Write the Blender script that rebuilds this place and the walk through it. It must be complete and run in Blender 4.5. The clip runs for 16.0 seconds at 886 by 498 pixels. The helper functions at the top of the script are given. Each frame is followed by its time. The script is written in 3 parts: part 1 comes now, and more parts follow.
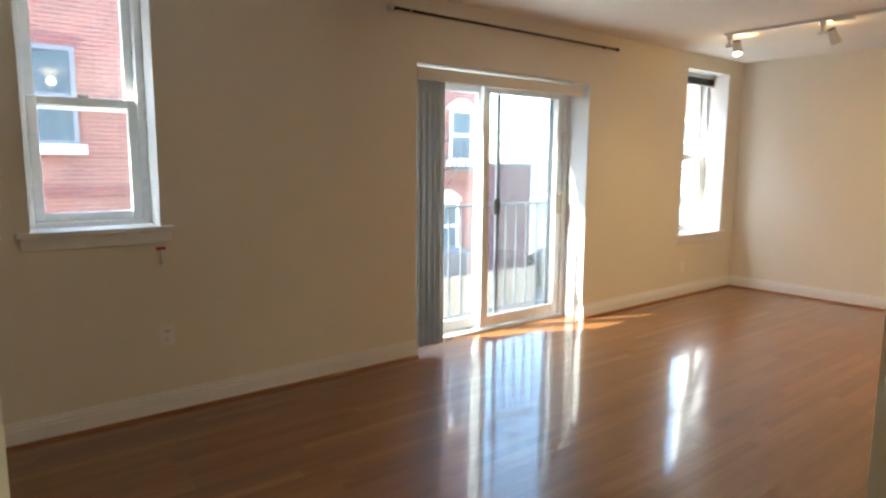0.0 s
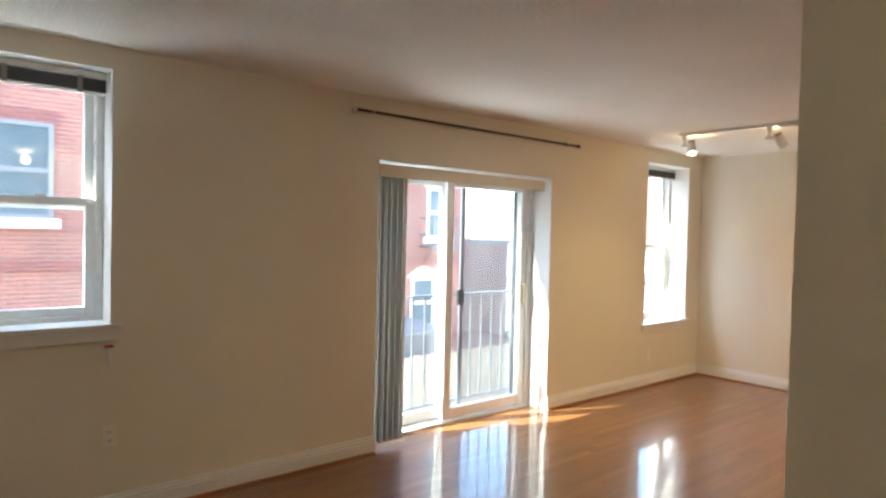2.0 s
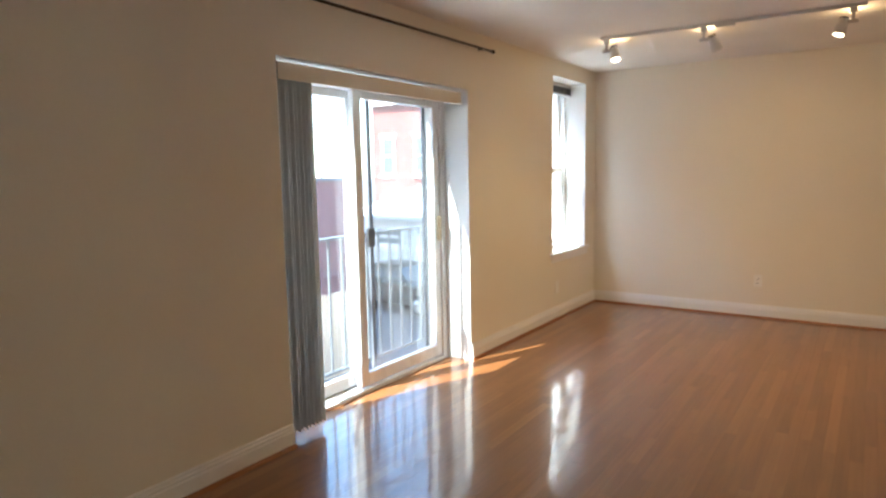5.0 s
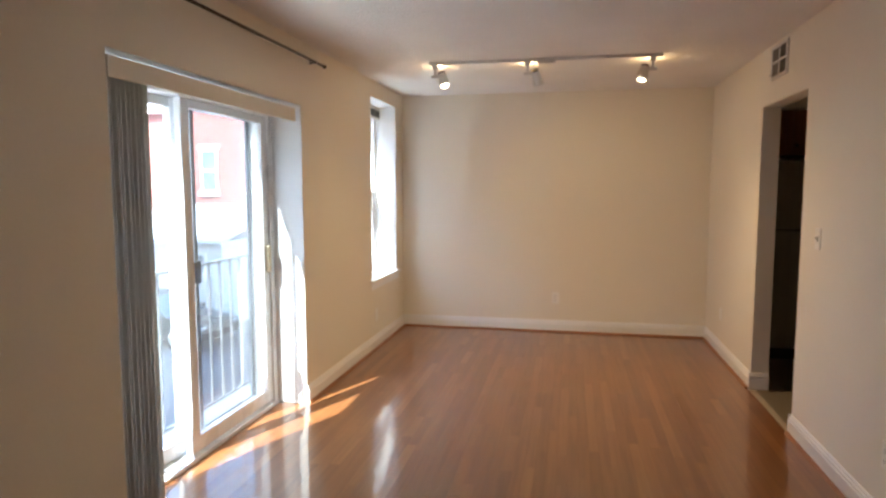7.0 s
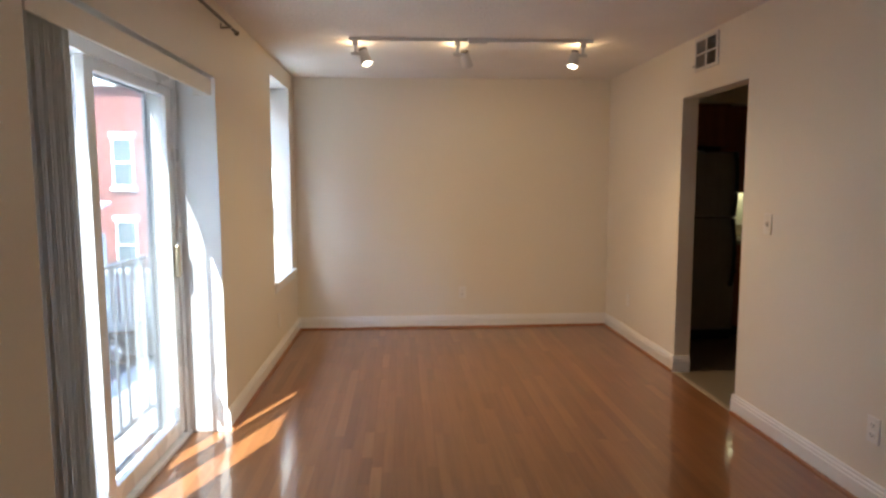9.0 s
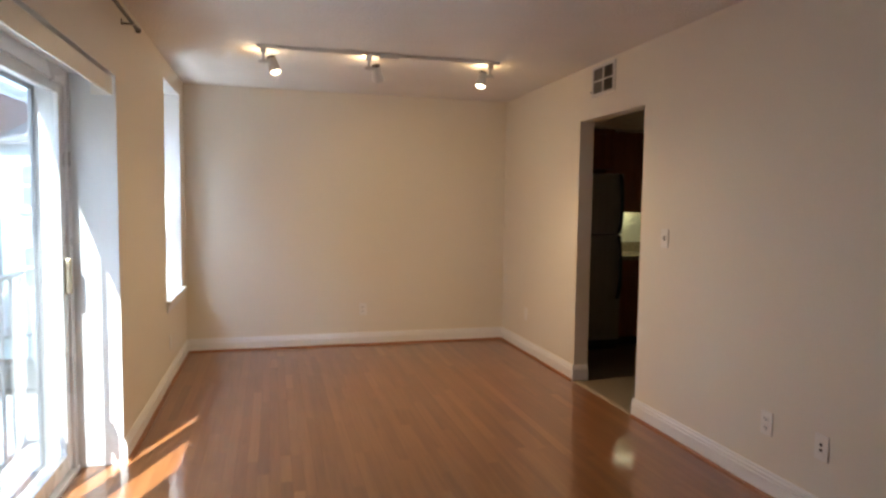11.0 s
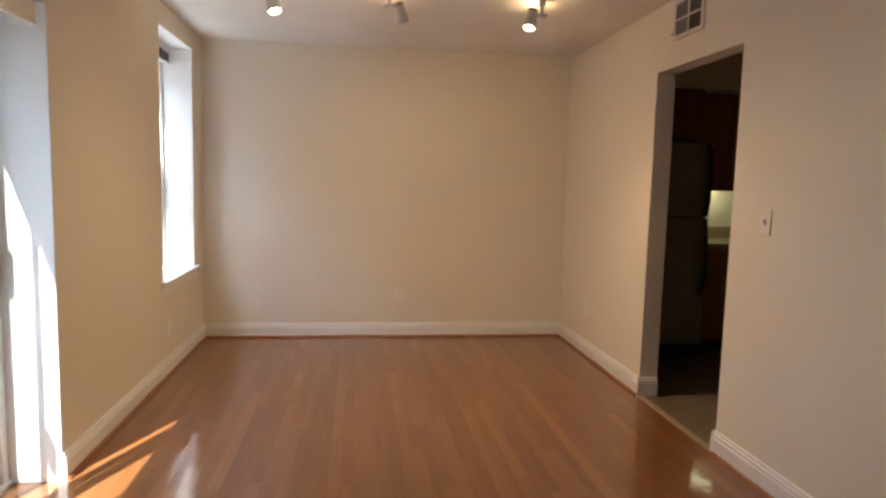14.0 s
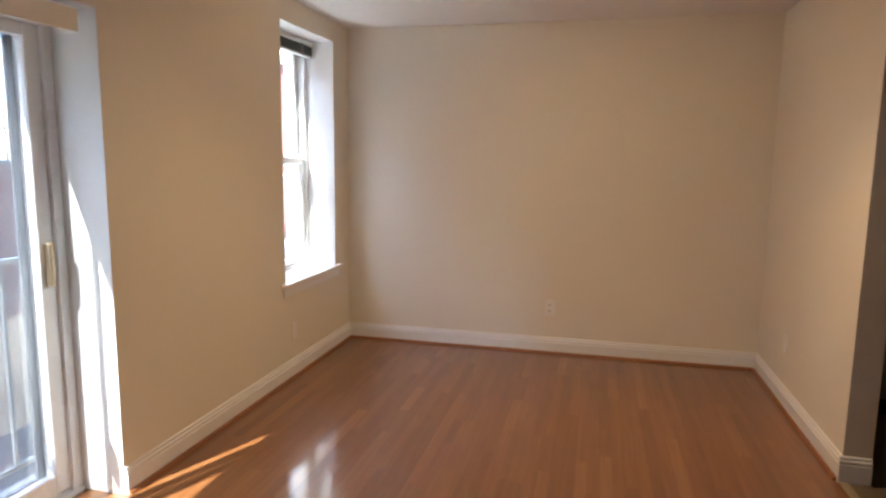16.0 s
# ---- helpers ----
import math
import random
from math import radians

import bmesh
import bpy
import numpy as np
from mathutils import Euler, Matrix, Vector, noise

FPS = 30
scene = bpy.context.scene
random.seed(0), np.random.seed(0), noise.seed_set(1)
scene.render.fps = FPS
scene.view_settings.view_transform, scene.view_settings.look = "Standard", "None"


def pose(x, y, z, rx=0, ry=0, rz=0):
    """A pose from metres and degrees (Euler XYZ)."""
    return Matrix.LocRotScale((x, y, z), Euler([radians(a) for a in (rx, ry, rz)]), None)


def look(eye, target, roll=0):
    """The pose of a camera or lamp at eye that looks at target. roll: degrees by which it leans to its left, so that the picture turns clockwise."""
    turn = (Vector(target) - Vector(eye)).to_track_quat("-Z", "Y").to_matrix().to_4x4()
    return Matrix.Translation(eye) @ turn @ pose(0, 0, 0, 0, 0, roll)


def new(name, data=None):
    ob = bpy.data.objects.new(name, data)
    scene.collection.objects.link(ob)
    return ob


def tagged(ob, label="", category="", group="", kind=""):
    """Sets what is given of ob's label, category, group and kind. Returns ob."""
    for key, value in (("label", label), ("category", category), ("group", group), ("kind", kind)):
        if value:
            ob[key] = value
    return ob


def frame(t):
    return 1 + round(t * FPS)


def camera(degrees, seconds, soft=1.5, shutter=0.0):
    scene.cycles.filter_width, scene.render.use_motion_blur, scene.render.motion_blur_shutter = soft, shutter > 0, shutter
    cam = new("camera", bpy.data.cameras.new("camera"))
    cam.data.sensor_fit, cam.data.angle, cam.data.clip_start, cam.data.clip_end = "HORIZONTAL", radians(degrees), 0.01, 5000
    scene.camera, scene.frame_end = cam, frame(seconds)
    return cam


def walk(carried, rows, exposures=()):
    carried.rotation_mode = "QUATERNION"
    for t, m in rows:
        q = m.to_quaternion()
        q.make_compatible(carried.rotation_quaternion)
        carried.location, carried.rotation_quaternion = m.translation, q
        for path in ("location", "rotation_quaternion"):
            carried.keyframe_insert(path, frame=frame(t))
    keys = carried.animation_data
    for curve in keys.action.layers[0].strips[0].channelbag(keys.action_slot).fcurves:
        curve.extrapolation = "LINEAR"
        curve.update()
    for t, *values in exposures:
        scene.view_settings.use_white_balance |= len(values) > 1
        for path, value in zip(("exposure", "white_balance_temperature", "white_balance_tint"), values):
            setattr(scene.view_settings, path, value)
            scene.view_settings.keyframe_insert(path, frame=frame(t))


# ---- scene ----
cam = camera(70.0, 16.0, soft=2.6)
EXPOSURES = [(0.0, 4.12, 6050, 0), (0.8, 4.24, 6050, 0), (3.0, 4.22, 5980, 1), (5.5, 4.0, 5720, 3), (6.5, 4.02, 5680, 4), (8.5, 3.92, 5700, 5), (9.0, 3.8, 5640, 5), (10.0, 3.76, 5600, 5), (12.5, 4.1, 5800, 6), (14.0, 3.86, 5920, 7), (14.5, 3.8, 6080, 8), (15.0, 4.12, 6180, 8), (15.5, 4.14, 6160, 8), (16.0, 3.72, 5850, 9)]
PATH = [
    (0, (-0.003, 0.608, 1.364), (1.293, 2.232, 1.077), 0.45),
    (0.5, (0.078, 0.582, 1.455), (1.306, 2.144, 1.237), 0.88),
    (1, (0.091, 0.522, 1.480), (1.342, 2.076, 1.347), 1.40),
    (1.5, (0.092, 0.497, 1.519), (1.368, 2.035, 1.442), 1.62),
    (2, (0.104, 0.505, 1.533), (1.392, 2.034, 1.480), 1.37),
    (2.5, (0.165, 0.640, 1.507), (1.464, 2.158, 1.417), 0.72),
    (3, (0.244, 0.810, 1.467), (1.555, 2.311, 1.301), -0.31),
    (5.5, (0.345, 1.707, 1.426), (2.075, 2.682, 1.197), -0.48),
    (6, (0.215, 1.732, 1.424), (2.025, 2.557, 1.213), 0.12),
    (6.5, (0.301, 2.029, 1.442), (2.191, 2.652, 1.247), 0.25),
    (7, (0.371, 2.337, 1.472), (2.322, 2.732, 1.283), -0.04),
    (7.5, (0.473, 2.512, 1.451), (2.448, 2.761, 1.258), 0.07),
    (8, (0.575, 2.688, 1.447), (2.556, 2.866, 1.239), -0.38),
    (8.5, (0.650, 2.851, 1.441), (2.639, 2.890, 1.237), -0.23),
    (9, (0.702, 3.073, 1.430), (2.687, 2.945, 1.225), -0.17),
    (9.5, (0.722, 3.261, 1.427), (2.694, 2.997, 1.225), 0.03),
    (10, (0.740, 3.342, 1.422), (2.695, 2.959, 1.252), 0.60),
    (12.5, (0.873, 3.169, 1.325), (2.785, 2.599, 1.188), 0.43),
    (13, (1.066, 3.026, 1.317), (3.007, 2.581, 1.135), 0.76),
    (13.5, (1.230, 2.908, 1.335), (3.195, 2.595, 1.136), 1.05),
    (14, (1.510, 2.842, 1.333), (3.481, 2.571, 1.128), 1.53),
    (14.5, (1.674, 2.824, 1.385), (3.648, 2.577, 1.178), 1.24),
    (15, (1.979, 2.548, 1.347), (3.962, 2.396, 1.132), 1.42),
    (15.5, (2.127, 2.355, 1.435), (4.108, 2.421, 1.167), 1.47),
    (16, (2.173, 2.177, 1.450), (4.099, 2.640, 1.171), 0.73),
]
walk(cam, [(t, look(eye, target, roll)) for t, eye, target, roll in PATH], EXPOSURES)

# ---- world and light ----
SUN_WAY = Vector((2.45, -1.0, -2.95)).normalized()      # the way the sunlight travels
world = bpy.data.worlds.new("sky")
scene.world = world
world.use_nodes = True
wn = world.node_tree.nodes
sky = wn.new("ShaderNodeTexSky")
sky.sky_type, sky.sun_disc = "NISHITA", False
sky.sun_elevation = math.asin(-SUN_WAY.z)
sky.sun_rotation = math.atan2(-SUN_WAY.x, -SUN_WAY.y)
wn["Background"].inputs["Strength"].default_value = 0.15
world.node_tree.links.new(sky.outputs[0], wn["Background"].inputs["Color"])


def lamp(name, kind, m, energy, colour, **settings):
    data = bpy.data.lights.new(name, kind)
    data.energy, data.color = energy, colour
    if "size" in settings:
        data.shadow_soft_size = settings["size"]
    if "cone" in settings:
        data.spot_size, data.spot_blend = radians(settings["cone"]), 1.0
    ob = new(name, data)
    ob.matrix_world = m
    return ob


sun = lamp("sun", "SUN", Matrix.LocRotScale((0, 0, 20), SUN_WAY.to_track_quat("-Z", "Y"), None), 3.0, (1.0, 0.94, 0.86))
sun.data.angle = radians(0.5)

# ---- materials ----


def material(name):
    m = bpy.data.materials.new(name)
    m.use_nodes = True
    return m, m.node_tree.nodes, m.node_tree.links, m.node_tree.nodes["Principled BSDF"]


def ramp(n, stops):
    r = n.new("ShaderNodeValToRGB")
    els = r.color_ramp.elements
    els[0].position, els[0].color = stops[0][0], (*stops[0][1], 1)
    els[1].position, els[1].color = stops[-1][0], (*stops[-1][1], 1)
    for p, c in stops[1:-1]:
        els.new(p).color = (*c, 1)
    return r


def surface(name, colour, rough=0.5, vary=0.06, coarse=1.3, fine=60.0, bump=0.0, metal=0.0, bump_scale=None, spec=0.5, stretch=(1, 1, 1)):
    """A painted, stone or metal surface with drift at a coarse and a fine scale, and fine relief."""
    m, n, l, b = material(name)
    geo, mp = n.new("ShaderNodeNewGeometry"), n.new("ShaderNodeMapping")
    mp.inputs["Scale"].default_value = stretch
    l.new(geo.outputs["Position"], mp.inputs[0])
    a, f = n.new("ShaderNodeTexNoise"), n.new("ShaderNodeTexNoise")
    a.inputs["Scale"].default_value, f.inputs["Scale"].default_value = coarse, fine
    a.inputs["Detail"].default_value = 4
    for t in (a, f):
        l.new(mp.outputs[0], t.inputs["Vector"])
    mix = n.new("ShaderNodeMix")
    mix.inputs[0].default_value = 0.35
    l.new(a.outputs[0], mix.inputs[2])
    l.new(f.outputs[0], mix.inputs[3])
    r = ramp(n, [(0.3, tuple(c * (1 - vary) for c in colour)), (0.7, tuple(min(1, c * (1 + vary)) for c in colour))])
    l.new(mix.outputs[0], r.inputs[0])
    l.new(r.outputs[0], b.inputs["Base Color"])
    rr = n.new("ShaderNodeMapRange")
    rr.inputs[3].default_value, rr.inputs[4].default_value = max(0.02, rough * 0.85), min(1, rough * 1.15)
    l.new(a.outputs[0], rr.inputs[0])
    l.new(rr.outputs[0], b.inputs["Roughness"])
    b.inputs["Metallic"].default_value = metal
    b.inputs["Specular IOR Level"].default_value = spec
    if bump:
        t = n.new("ShaderNodeTexNoise")
        t.inputs["Scale"].default_value = bump_scale or fine
        t.inputs["Detail"].default_value = 3
        l.new(mp.outputs[0], t.inputs["Vector"])
        bp = n.new("ShaderNodeBump")
        bp.inputs["Strength"].default_value, bp.inputs["Distance"].default_value = bump, 0.01
        l.new(t.outputs[0], bp.inputs["Height"])
        l.new(bp.outputs[0], b.inputs["Normal"])
    return m


def oak(name, island):
    """Varnished oak strip: each board has its own tone, grain along x, a slightly wavy gloss."""
    m, n, l, b = material(name)
    if island:
        pick = n.new("ShaderNodeNewGeometry").outputs["Random Per Island"]
    else:
        pick = n.new("ShaderNodeObjectInfo").outputs["Random"]
    geo = n.new("ShaderNodeNewGeometry")
    shift = n.new("ShaderNodeVectorMath")
    shift.operation = "MULTIPLY_ADD"
    comb = n.new("ShaderNodeCombineXYZ")
    for i in range(3):
        l.new(pick, comb.inputs[i])
    shift.inputs[1].default_value = (37.0, 0.0, 19.0)
    l.new(comb.outputs[0], shift.inputs[0])
    l.new(geo.outputs["Position"], shift.inputs[2])
    mp = n.new("ShaderNodeMapping")
    mp.inputs["Scale"].default_value = (1.2, 22.0, 1.0)
    l.new(shift.outputs[0], mp.inputs[0])
    g = n.new("ShaderNodeTexNoise")
    g.inputs["Scale"].default_value, g.inputs["Detail"].default_value, g.inputs["Distortion"].default_value = 1.6, 3, 0.5
    l.new(mp.outputs[0], g.inputs["Vector"])
    tone = ramp(n, [(0.0, (0.188, 0.072, 0.023)), (0.35, (0.214, 0.084, 0.027)), (0.8, (0.238, 0.096, 0.032)), (1.0, (0.285, 0.124, 0.044))])
    l.new(pick, tone.inputs[0])
    grain = ramp(n, [(0.30, (0.72, 0.67, 0.60)), (0.65, (1.10, 1.10, 1.08))])
    l.new(g.outputs[0], grain.inputs[0])
    mul = n.new("ShaderNodeMix")
    mul.data_type, mul.blend_type = "RGBA", "MULTIPLY"
    mul.inputs[0].default_value = 0.5
    l.new(tone.outputs[0], mul.inputs[6])
    l.new(grain.outputs[0], mul.inputs[7])
    l.new(mul.outputs[2], b.inputs["Base Color"])
    wear = n.new("ShaderNodeTexNoise")
    wear.inputs["Scale"].default_value, wear.inputs["Detail"].default_value = 2.5, 5
    l.new(geo.outputs["Position"], wear.inputs["Vector"])
    rr = n.new("ShaderNodeMapRange")
    rr.inputs[3].default_value, rr.inputs[4].default_value = 0.285, 0.36
    l.new(wear.outputs[0], rr.inputs[0])
    l.new(rr.outputs[0], b.inputs["Roughness"])
    b.inputs["Specular IOR Level"].default_value = 0.35
    b.inputs["Coat Weight"].default_value, b.inputs["Coat Roughness"].default_value = 0.85, 0.08    # varnish
    wave = n.new("ShaderNodeTexNoise")
    mw = n.new("ShaderNodeMapping")
    mw.inputs["Scale"].default_value = (5.0, 12.0, 1.0)
    l.new(geo.outputs["Position"], mw.inputs[0])
    l.new(mw.outputs[0], wave.inputs["Vector"])
    wave.inputs["Scale"].default_value = 1.0
    bp = n.new("ShaderNodeBump")
    bp.inputs["Strength"].default_value, bp.inputs["Distance"].default_value = 0.08, 0.01
    l.new(wave.outputs[0], bp.inputs["Height"])
    l.new(bp.outputs[0], b.inputs["Normal"])
    l.new(bp.outputs[0], b.inputs["Coat Normal"])
    return m


def brick(name, c1, c2, mortar, scale=1.0):
    """Running-bond brick, 215 x 65 mm with 10 mm joints, on the x-z or y-z plane."""
    m, n, l, b = material(name)
    geo = n.new("ShaderNodeNewGeometry")
    sep, comb, add = n.new("ShaderNodeSeparateXYZ"), n.new("ShaderNodeCombineXYZ"), n.new("ShaderNodeMath")
    l.new(geo.outputs["Position"], sep.inputs[0])
    l.new(sep.outputs[0], add.inputs[0])
    l.new(sep.outputs[1], add.inputs[1])
    l.new(add.outputs[0], comb.inputs[0])
    l.new(sep.outputs[2], comb.inputs[1])
    t = n.new("ShaderNodeTexBrick")
    t.inputs["Color1"].default_value, t.inputs["Color2"].default_value, t.inputs["Mortar"].default_value = (*c1, 1), (*c2, 1), (*mortar, 1)
    t.inputs["Scale"].default_value = 1.0
    t.inputs["Brick Width"].default_value, t.inputs["Row Height"].default_value = 0.225 * scale, 0.075 * scale
    t.inputs["Mortar Size"].default_value = 0.008 * scale
    l.new(comb.outputs[0], t.inputs["Vector"])
    st = n.new("ShaderNodeTexNoise")
    st.inputs["Scale"].default_value, st.inputs["Detail"].default_value = 0.5, 5
    l.new(geo.outputs["Position"], st.inputs["Vector"])
    rs = ramp(n, [(0.3, (0.75, 0.75, 0.76)), (0.7, (1.15, 1.12, 1.1))])
    l.new(st.outputs[0], rs.inputs[0])
    mul = n.new("ShaderNodeMix")
    mul.data_type, mul.blend_type = "RGBA", "MULTIPLY"
    mul.inputs[0].default_value = 1.0
    l.new(t.outputs["Color"], mul.inputs[6])
    l.new(rs.outputs[0], mul.inputs[7])
    l.new(mul.outputs[2], b.inputs["Base Color"])
    b.inputs["Roughness"].default_value = 0.9
    bp = n.new("ShaderNodeBump")
    bp.inputs["Strength"].default_value, bp.inputs["Distance"].default_value, bp.invert = 0.6, 0.01, True
    l.new(t.outputs["Fac"], bp.inputs["Height"])
    l.new(bp.outputs[0], b.inputs["Normal"])
    return m


def glass(name, dust=0.03, tint=(0.96, 0.98, 0.97)):
    """Clear window glass: see-through, a Fresnel gloss, and a film of dust that scatters a little."""
    m, n, l, b = material(name)
    n.remove(b)
    out = n["Material Output"]
    tr, gl, df = n.new("ShaderNodeBsdfTransparent"), n.new("ShaderNodeBsdfGlossy"), n.new("ShaderNodeBsdfTranslucent")
    tr.inputs[0].default_value = (*tint, 1)
    gl.inputs["Roughness"].default_value = 0.02
    df.inputs[0].default_value = (0.9, 0.9, 0.88, 1)
    lw, pw, fr = n.new("ShaderNodeLayerWeight"), n.new("ShaderNodeMath"), n.new("ShaderNodeMapRange")
    lw.inputs[0].default_value = 0.5
    pw.operation = "POWER"
    pw.inputs[1].default_value = 5.0
    fr.inputs[3].default_value, fr.inputs[4].default_value = 0.04, 1.0
    l.new(lw.outputs["Facing"], pw.inputs[0])
    l.new(pw.outputs[0], fr.inputs[0])
    a, c = n.new("ShaderNodeMixShader"), n.new("ShaderNodeMixShader")
    noise_t = n.new("ShaderNodeTexNoise")
    noise_t.inputs["Scale"].default_value, noise_t.inputs["Detail"].default_value = 3.0, 6
    mr = n.new("ShaderNodeMapRange")
    mr.inputs[1].default_value, mr.inputs[2].default_value = 0.3, 0.75
    mr.inputs[3].default_value, mr.inputs[4].default_value = dust * 0.6, dust * 1.6
    l.new(noise_t.outputs[0], mr.inputs[0])
    l.new(mr.outputs[0], a.inputs[0])
    l.new(tr.outputs[0], a.inputs[1])
    l.new(df.outputs[0], a.inputs[2])
    l.new(fr.outputs[0], c.inputs[0])
    l.new(a.outputs[0], c.inputs[1])
    l.new(gl.outputs[0], c.inputs[2])
    l.new(c.outputs[0], out.inputs[0])
    return m


def glow(name, colour, strength):
    m, n, l, b = material(name)
    b.inputs["Base Color"].default_value = (*colour, 1)
    b.inputs["Emission Color"].default_value = (*colour, 1)
    b.inputs["Emission Strength"].default_value = strength
    return m


PAINT = surface("wall_paint", (0.82, 0.762, 0.645), 0.55, 0.025, 0.9, 90, 0.12, bump_scale=130, spec=0.35)
CEIL = surface("ceiling_texture", (0.88, 0.85, 0.80), 0.85, 0.08, 1.2, 75, 0.9, bump_scale=65)
TRIM = surface("trim_paint", (0.85, 0.84, 0.82), 0.32, 0.03, 2, 80, 0.03)
REVEAL = surface("reveal_paint", (0.83, 0.82, 0.79), 0.45, 0.02, 1.5, 80, 0.08, bump_scale=120)
VINYL = surface("white_vinyl", (0.84, 0.84, 0.83), 0.28, 0.03, 3, 60, 0.02)
OAK = oak("oak_strip", False)
OAK_JOINED = oak("oak_strip_joined", True)
SHOE = surface("stained_wood_shoe", (0.27, 0.105, 0.035), 0.35, 0.15, 4, 40, 0.05, stretch=(2, 2, 8))
GAP = surface("dark_subfloor", (0.13, 0.052, 0.019), 0.8, 0.2, 3, 30)
GLASS = glass("window_glass", 0.012)
MESH = glass("insect_mesh", 0.022, (0.80, 0.81, 0.82))
MESH.node_tree.nodes["Glossy BSDF"].inputs["Roughness"].default_value = 0.6
BLIND = surface("vertical_blind_vinyl", (0.84, 0.82, 0.77), 0.5, 0.04, 3, 100, 0.03)
bn, bl = BLIND.node_tree.nodes, BLIND.node_tree.links
thin, share = bn.new("ShaderNodeBsdfTranslucent"), bn.new("ShaderNodeMixShader")   # light shows through thin vinyl
thin.inputs[0].default_value, share.inputs[0].default_value = (0.8, 0.77, 0.70, 1), 0.38
bl.new(bn["Principled BSDF"].outputs[0], share.inputs[1])
bl.new(thin.outputs[0], share.inputs[2])
bl.new(share.outputs[0], bn["Material Output"].inputs[0])
VALANCE = surface("valance_vinyl", (0.80, 0.75, 0.65), 0.4, 0.03, 3, 60)
DARKBLIND = surface("dark_slats", (0.055, 0.055, 0.06), 0.4, 0.15, 5, 60)
DARKMETAL = surface("dark_bronze", (0.06, 0.045, 0.035), 0.4, 0.2, 8, 80, metal=0.8)
RAILMETAL = surface("painted_rail", (0.10, 0.11, 0.12), 0.45, 0.2, 6, 60, 0.05, metal=0.3)
SCREENMETAL = surface("screen_frame_metal", (0.13, 0.14, 0.16), 0.4, 0.1, 5, 60, metal=0.5)
FIXTURE = surface("white_fixture", (0.70, 0.68, 0.64), 0.35, 0.04, 5, 60)
PLATE = surface("plate_plastic", (0.86, 0.83, 0.76), 0.3, 0.02, 8, 60)
SLOT = surface("slot_dark", (0.04, 0.035, 0.03), 0.6, 0.1)
VENTGREY = surface("vent_slat_grey", (0.30, 0.28, 0.25), 0.5, 0.12, 8, 60)
RED = surface("red_handle", (0.5, 0.05, 0.03), 0.4, 0.1, 20, 60)
BRASS = surface("brass", (0.60, 0.50, 0.34), 0.4, 0.1, 8, 60, metal=1.0)
PIPE = surface("pipe_metal", (0.5, 0.45, 0.4), 0.35, 0.1, 8, 60, metal=0.9)
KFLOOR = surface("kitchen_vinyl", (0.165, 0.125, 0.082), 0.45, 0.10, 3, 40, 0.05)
CABWOOD = surface("cherry_cabinet", (0.23, 0.075, 0.027), 0.38, 0.22, 3, 30, 0.04, stretch=(6, 6, 0.8))
COUNTER = surface("speckled_counter", (0.34, 0.28, 0.18), 0.25, 0.35, 30, 220)
TILE = surface("backsplash_tile", (0.78, 0.74, 0.58), 0.25, 0.04, 4, 60)
FRIDGE = surface("dark_stainless", (0.30, 0.29, 0.275), 0.33, 0.08, 2, 60, 0.02, metal=0.6, stretch=(1, 14, 1))
BLACK = surface("black_plastic", (0.014, 0.014, 0.015), 0.4, 0.1, 6, 60, 0.03)
BULB = glow("lit_bulb", (1.0, 0.80, 0.5), 2.5)
# glow for the dome of the unseen hall light, added as fill
HALLFILL = glow("hall_fill_dome", (1.0, 0.72, 0.40), 0.5)
UNDERGLOW = glow("under_cabinet_tube", (1.0, 0.86, 0.5), 0.35)
BRICK1 = brick("red_brick", (0.27, 0.085, 0.055), (0.21, 0.062, 0.042), (0.30, 0.25, 0.22))
BRICK2 = brick("orange_red_brick", (0.22, 0.055, 0.042), (0.18, 0.045, 0.036), (0.2, 0.15, 0.13))
BRICK3 = brick("dark_brick", (0.16, 0.06, 0.06), (0.12, 0.045, 0.05), (0.17, 0.13, 0.13))
STONE = surface("white_stone", (0.72, 0.70, 0.66), 0.7, 0.06, 2, 30, 0.1)
DARKGLASS = surface("far_window_glass", (0.07, 0.10, 0.115), 0.45, 0.3, 0.8, 5, spec=0.25)
DARKFRAME = surface("grey_window_frame", (0.16, 0.17, 0.19), 0.5, 0.1, 3, 30)
ASPHALT = surface("asphalt", (0.085, 0.085, 0.088), 0.9, 0.2, 0.4, 30, 0.2)
CONCRETE = surface("pale_concrete", (0.46, 0.455, 0.44), 0.85, 0.1, 0.6, 30, 0.15)
FENCEWOOD = surface("weathered_fence", (0.34, 0.27, 0.19), 0.8, 0.2, 3, 40, 0.2, stretch=(8, 8, 0.6))
ROOFGREY = surface("grey_roof", (0.11, 0.11, 0.12), 0.8, 0.15, 1, 30, 0.15)
METALROOF = surface("pale_metal_roof", (0.55, 0.60, 0.63), 0.4, 0.08, 1, 20)
WHITEWALL = surface("white_siding", (0.55, 0.57, 0.58), 0.6, 0.05, 1, 20, 0.05)
SIDING = surface("pale_siding", (0.38, 0.46, 0.47), 0.6, 0.06, 1, 20, 0.1, stretch=(1, 1, 8))
CARPAINT = surface("dark_car_paint", (0.018, 0.024, 0.024), 0.18, 0.1, 2, 40)
RUBBER = surface("tyre_rubber", (0.02, 0.02, 0.02), 0.85, 0.1, 8, 60)
ALLOY = surface("alloy_rim", (0.55, 0.55, 0.56), 0.3, 0.05, 8, 60, metal=0.9)
RUST = surface("rusty_iron", (0.20, 0.06, 0.04), 0.7, 0.2, 6, 60)
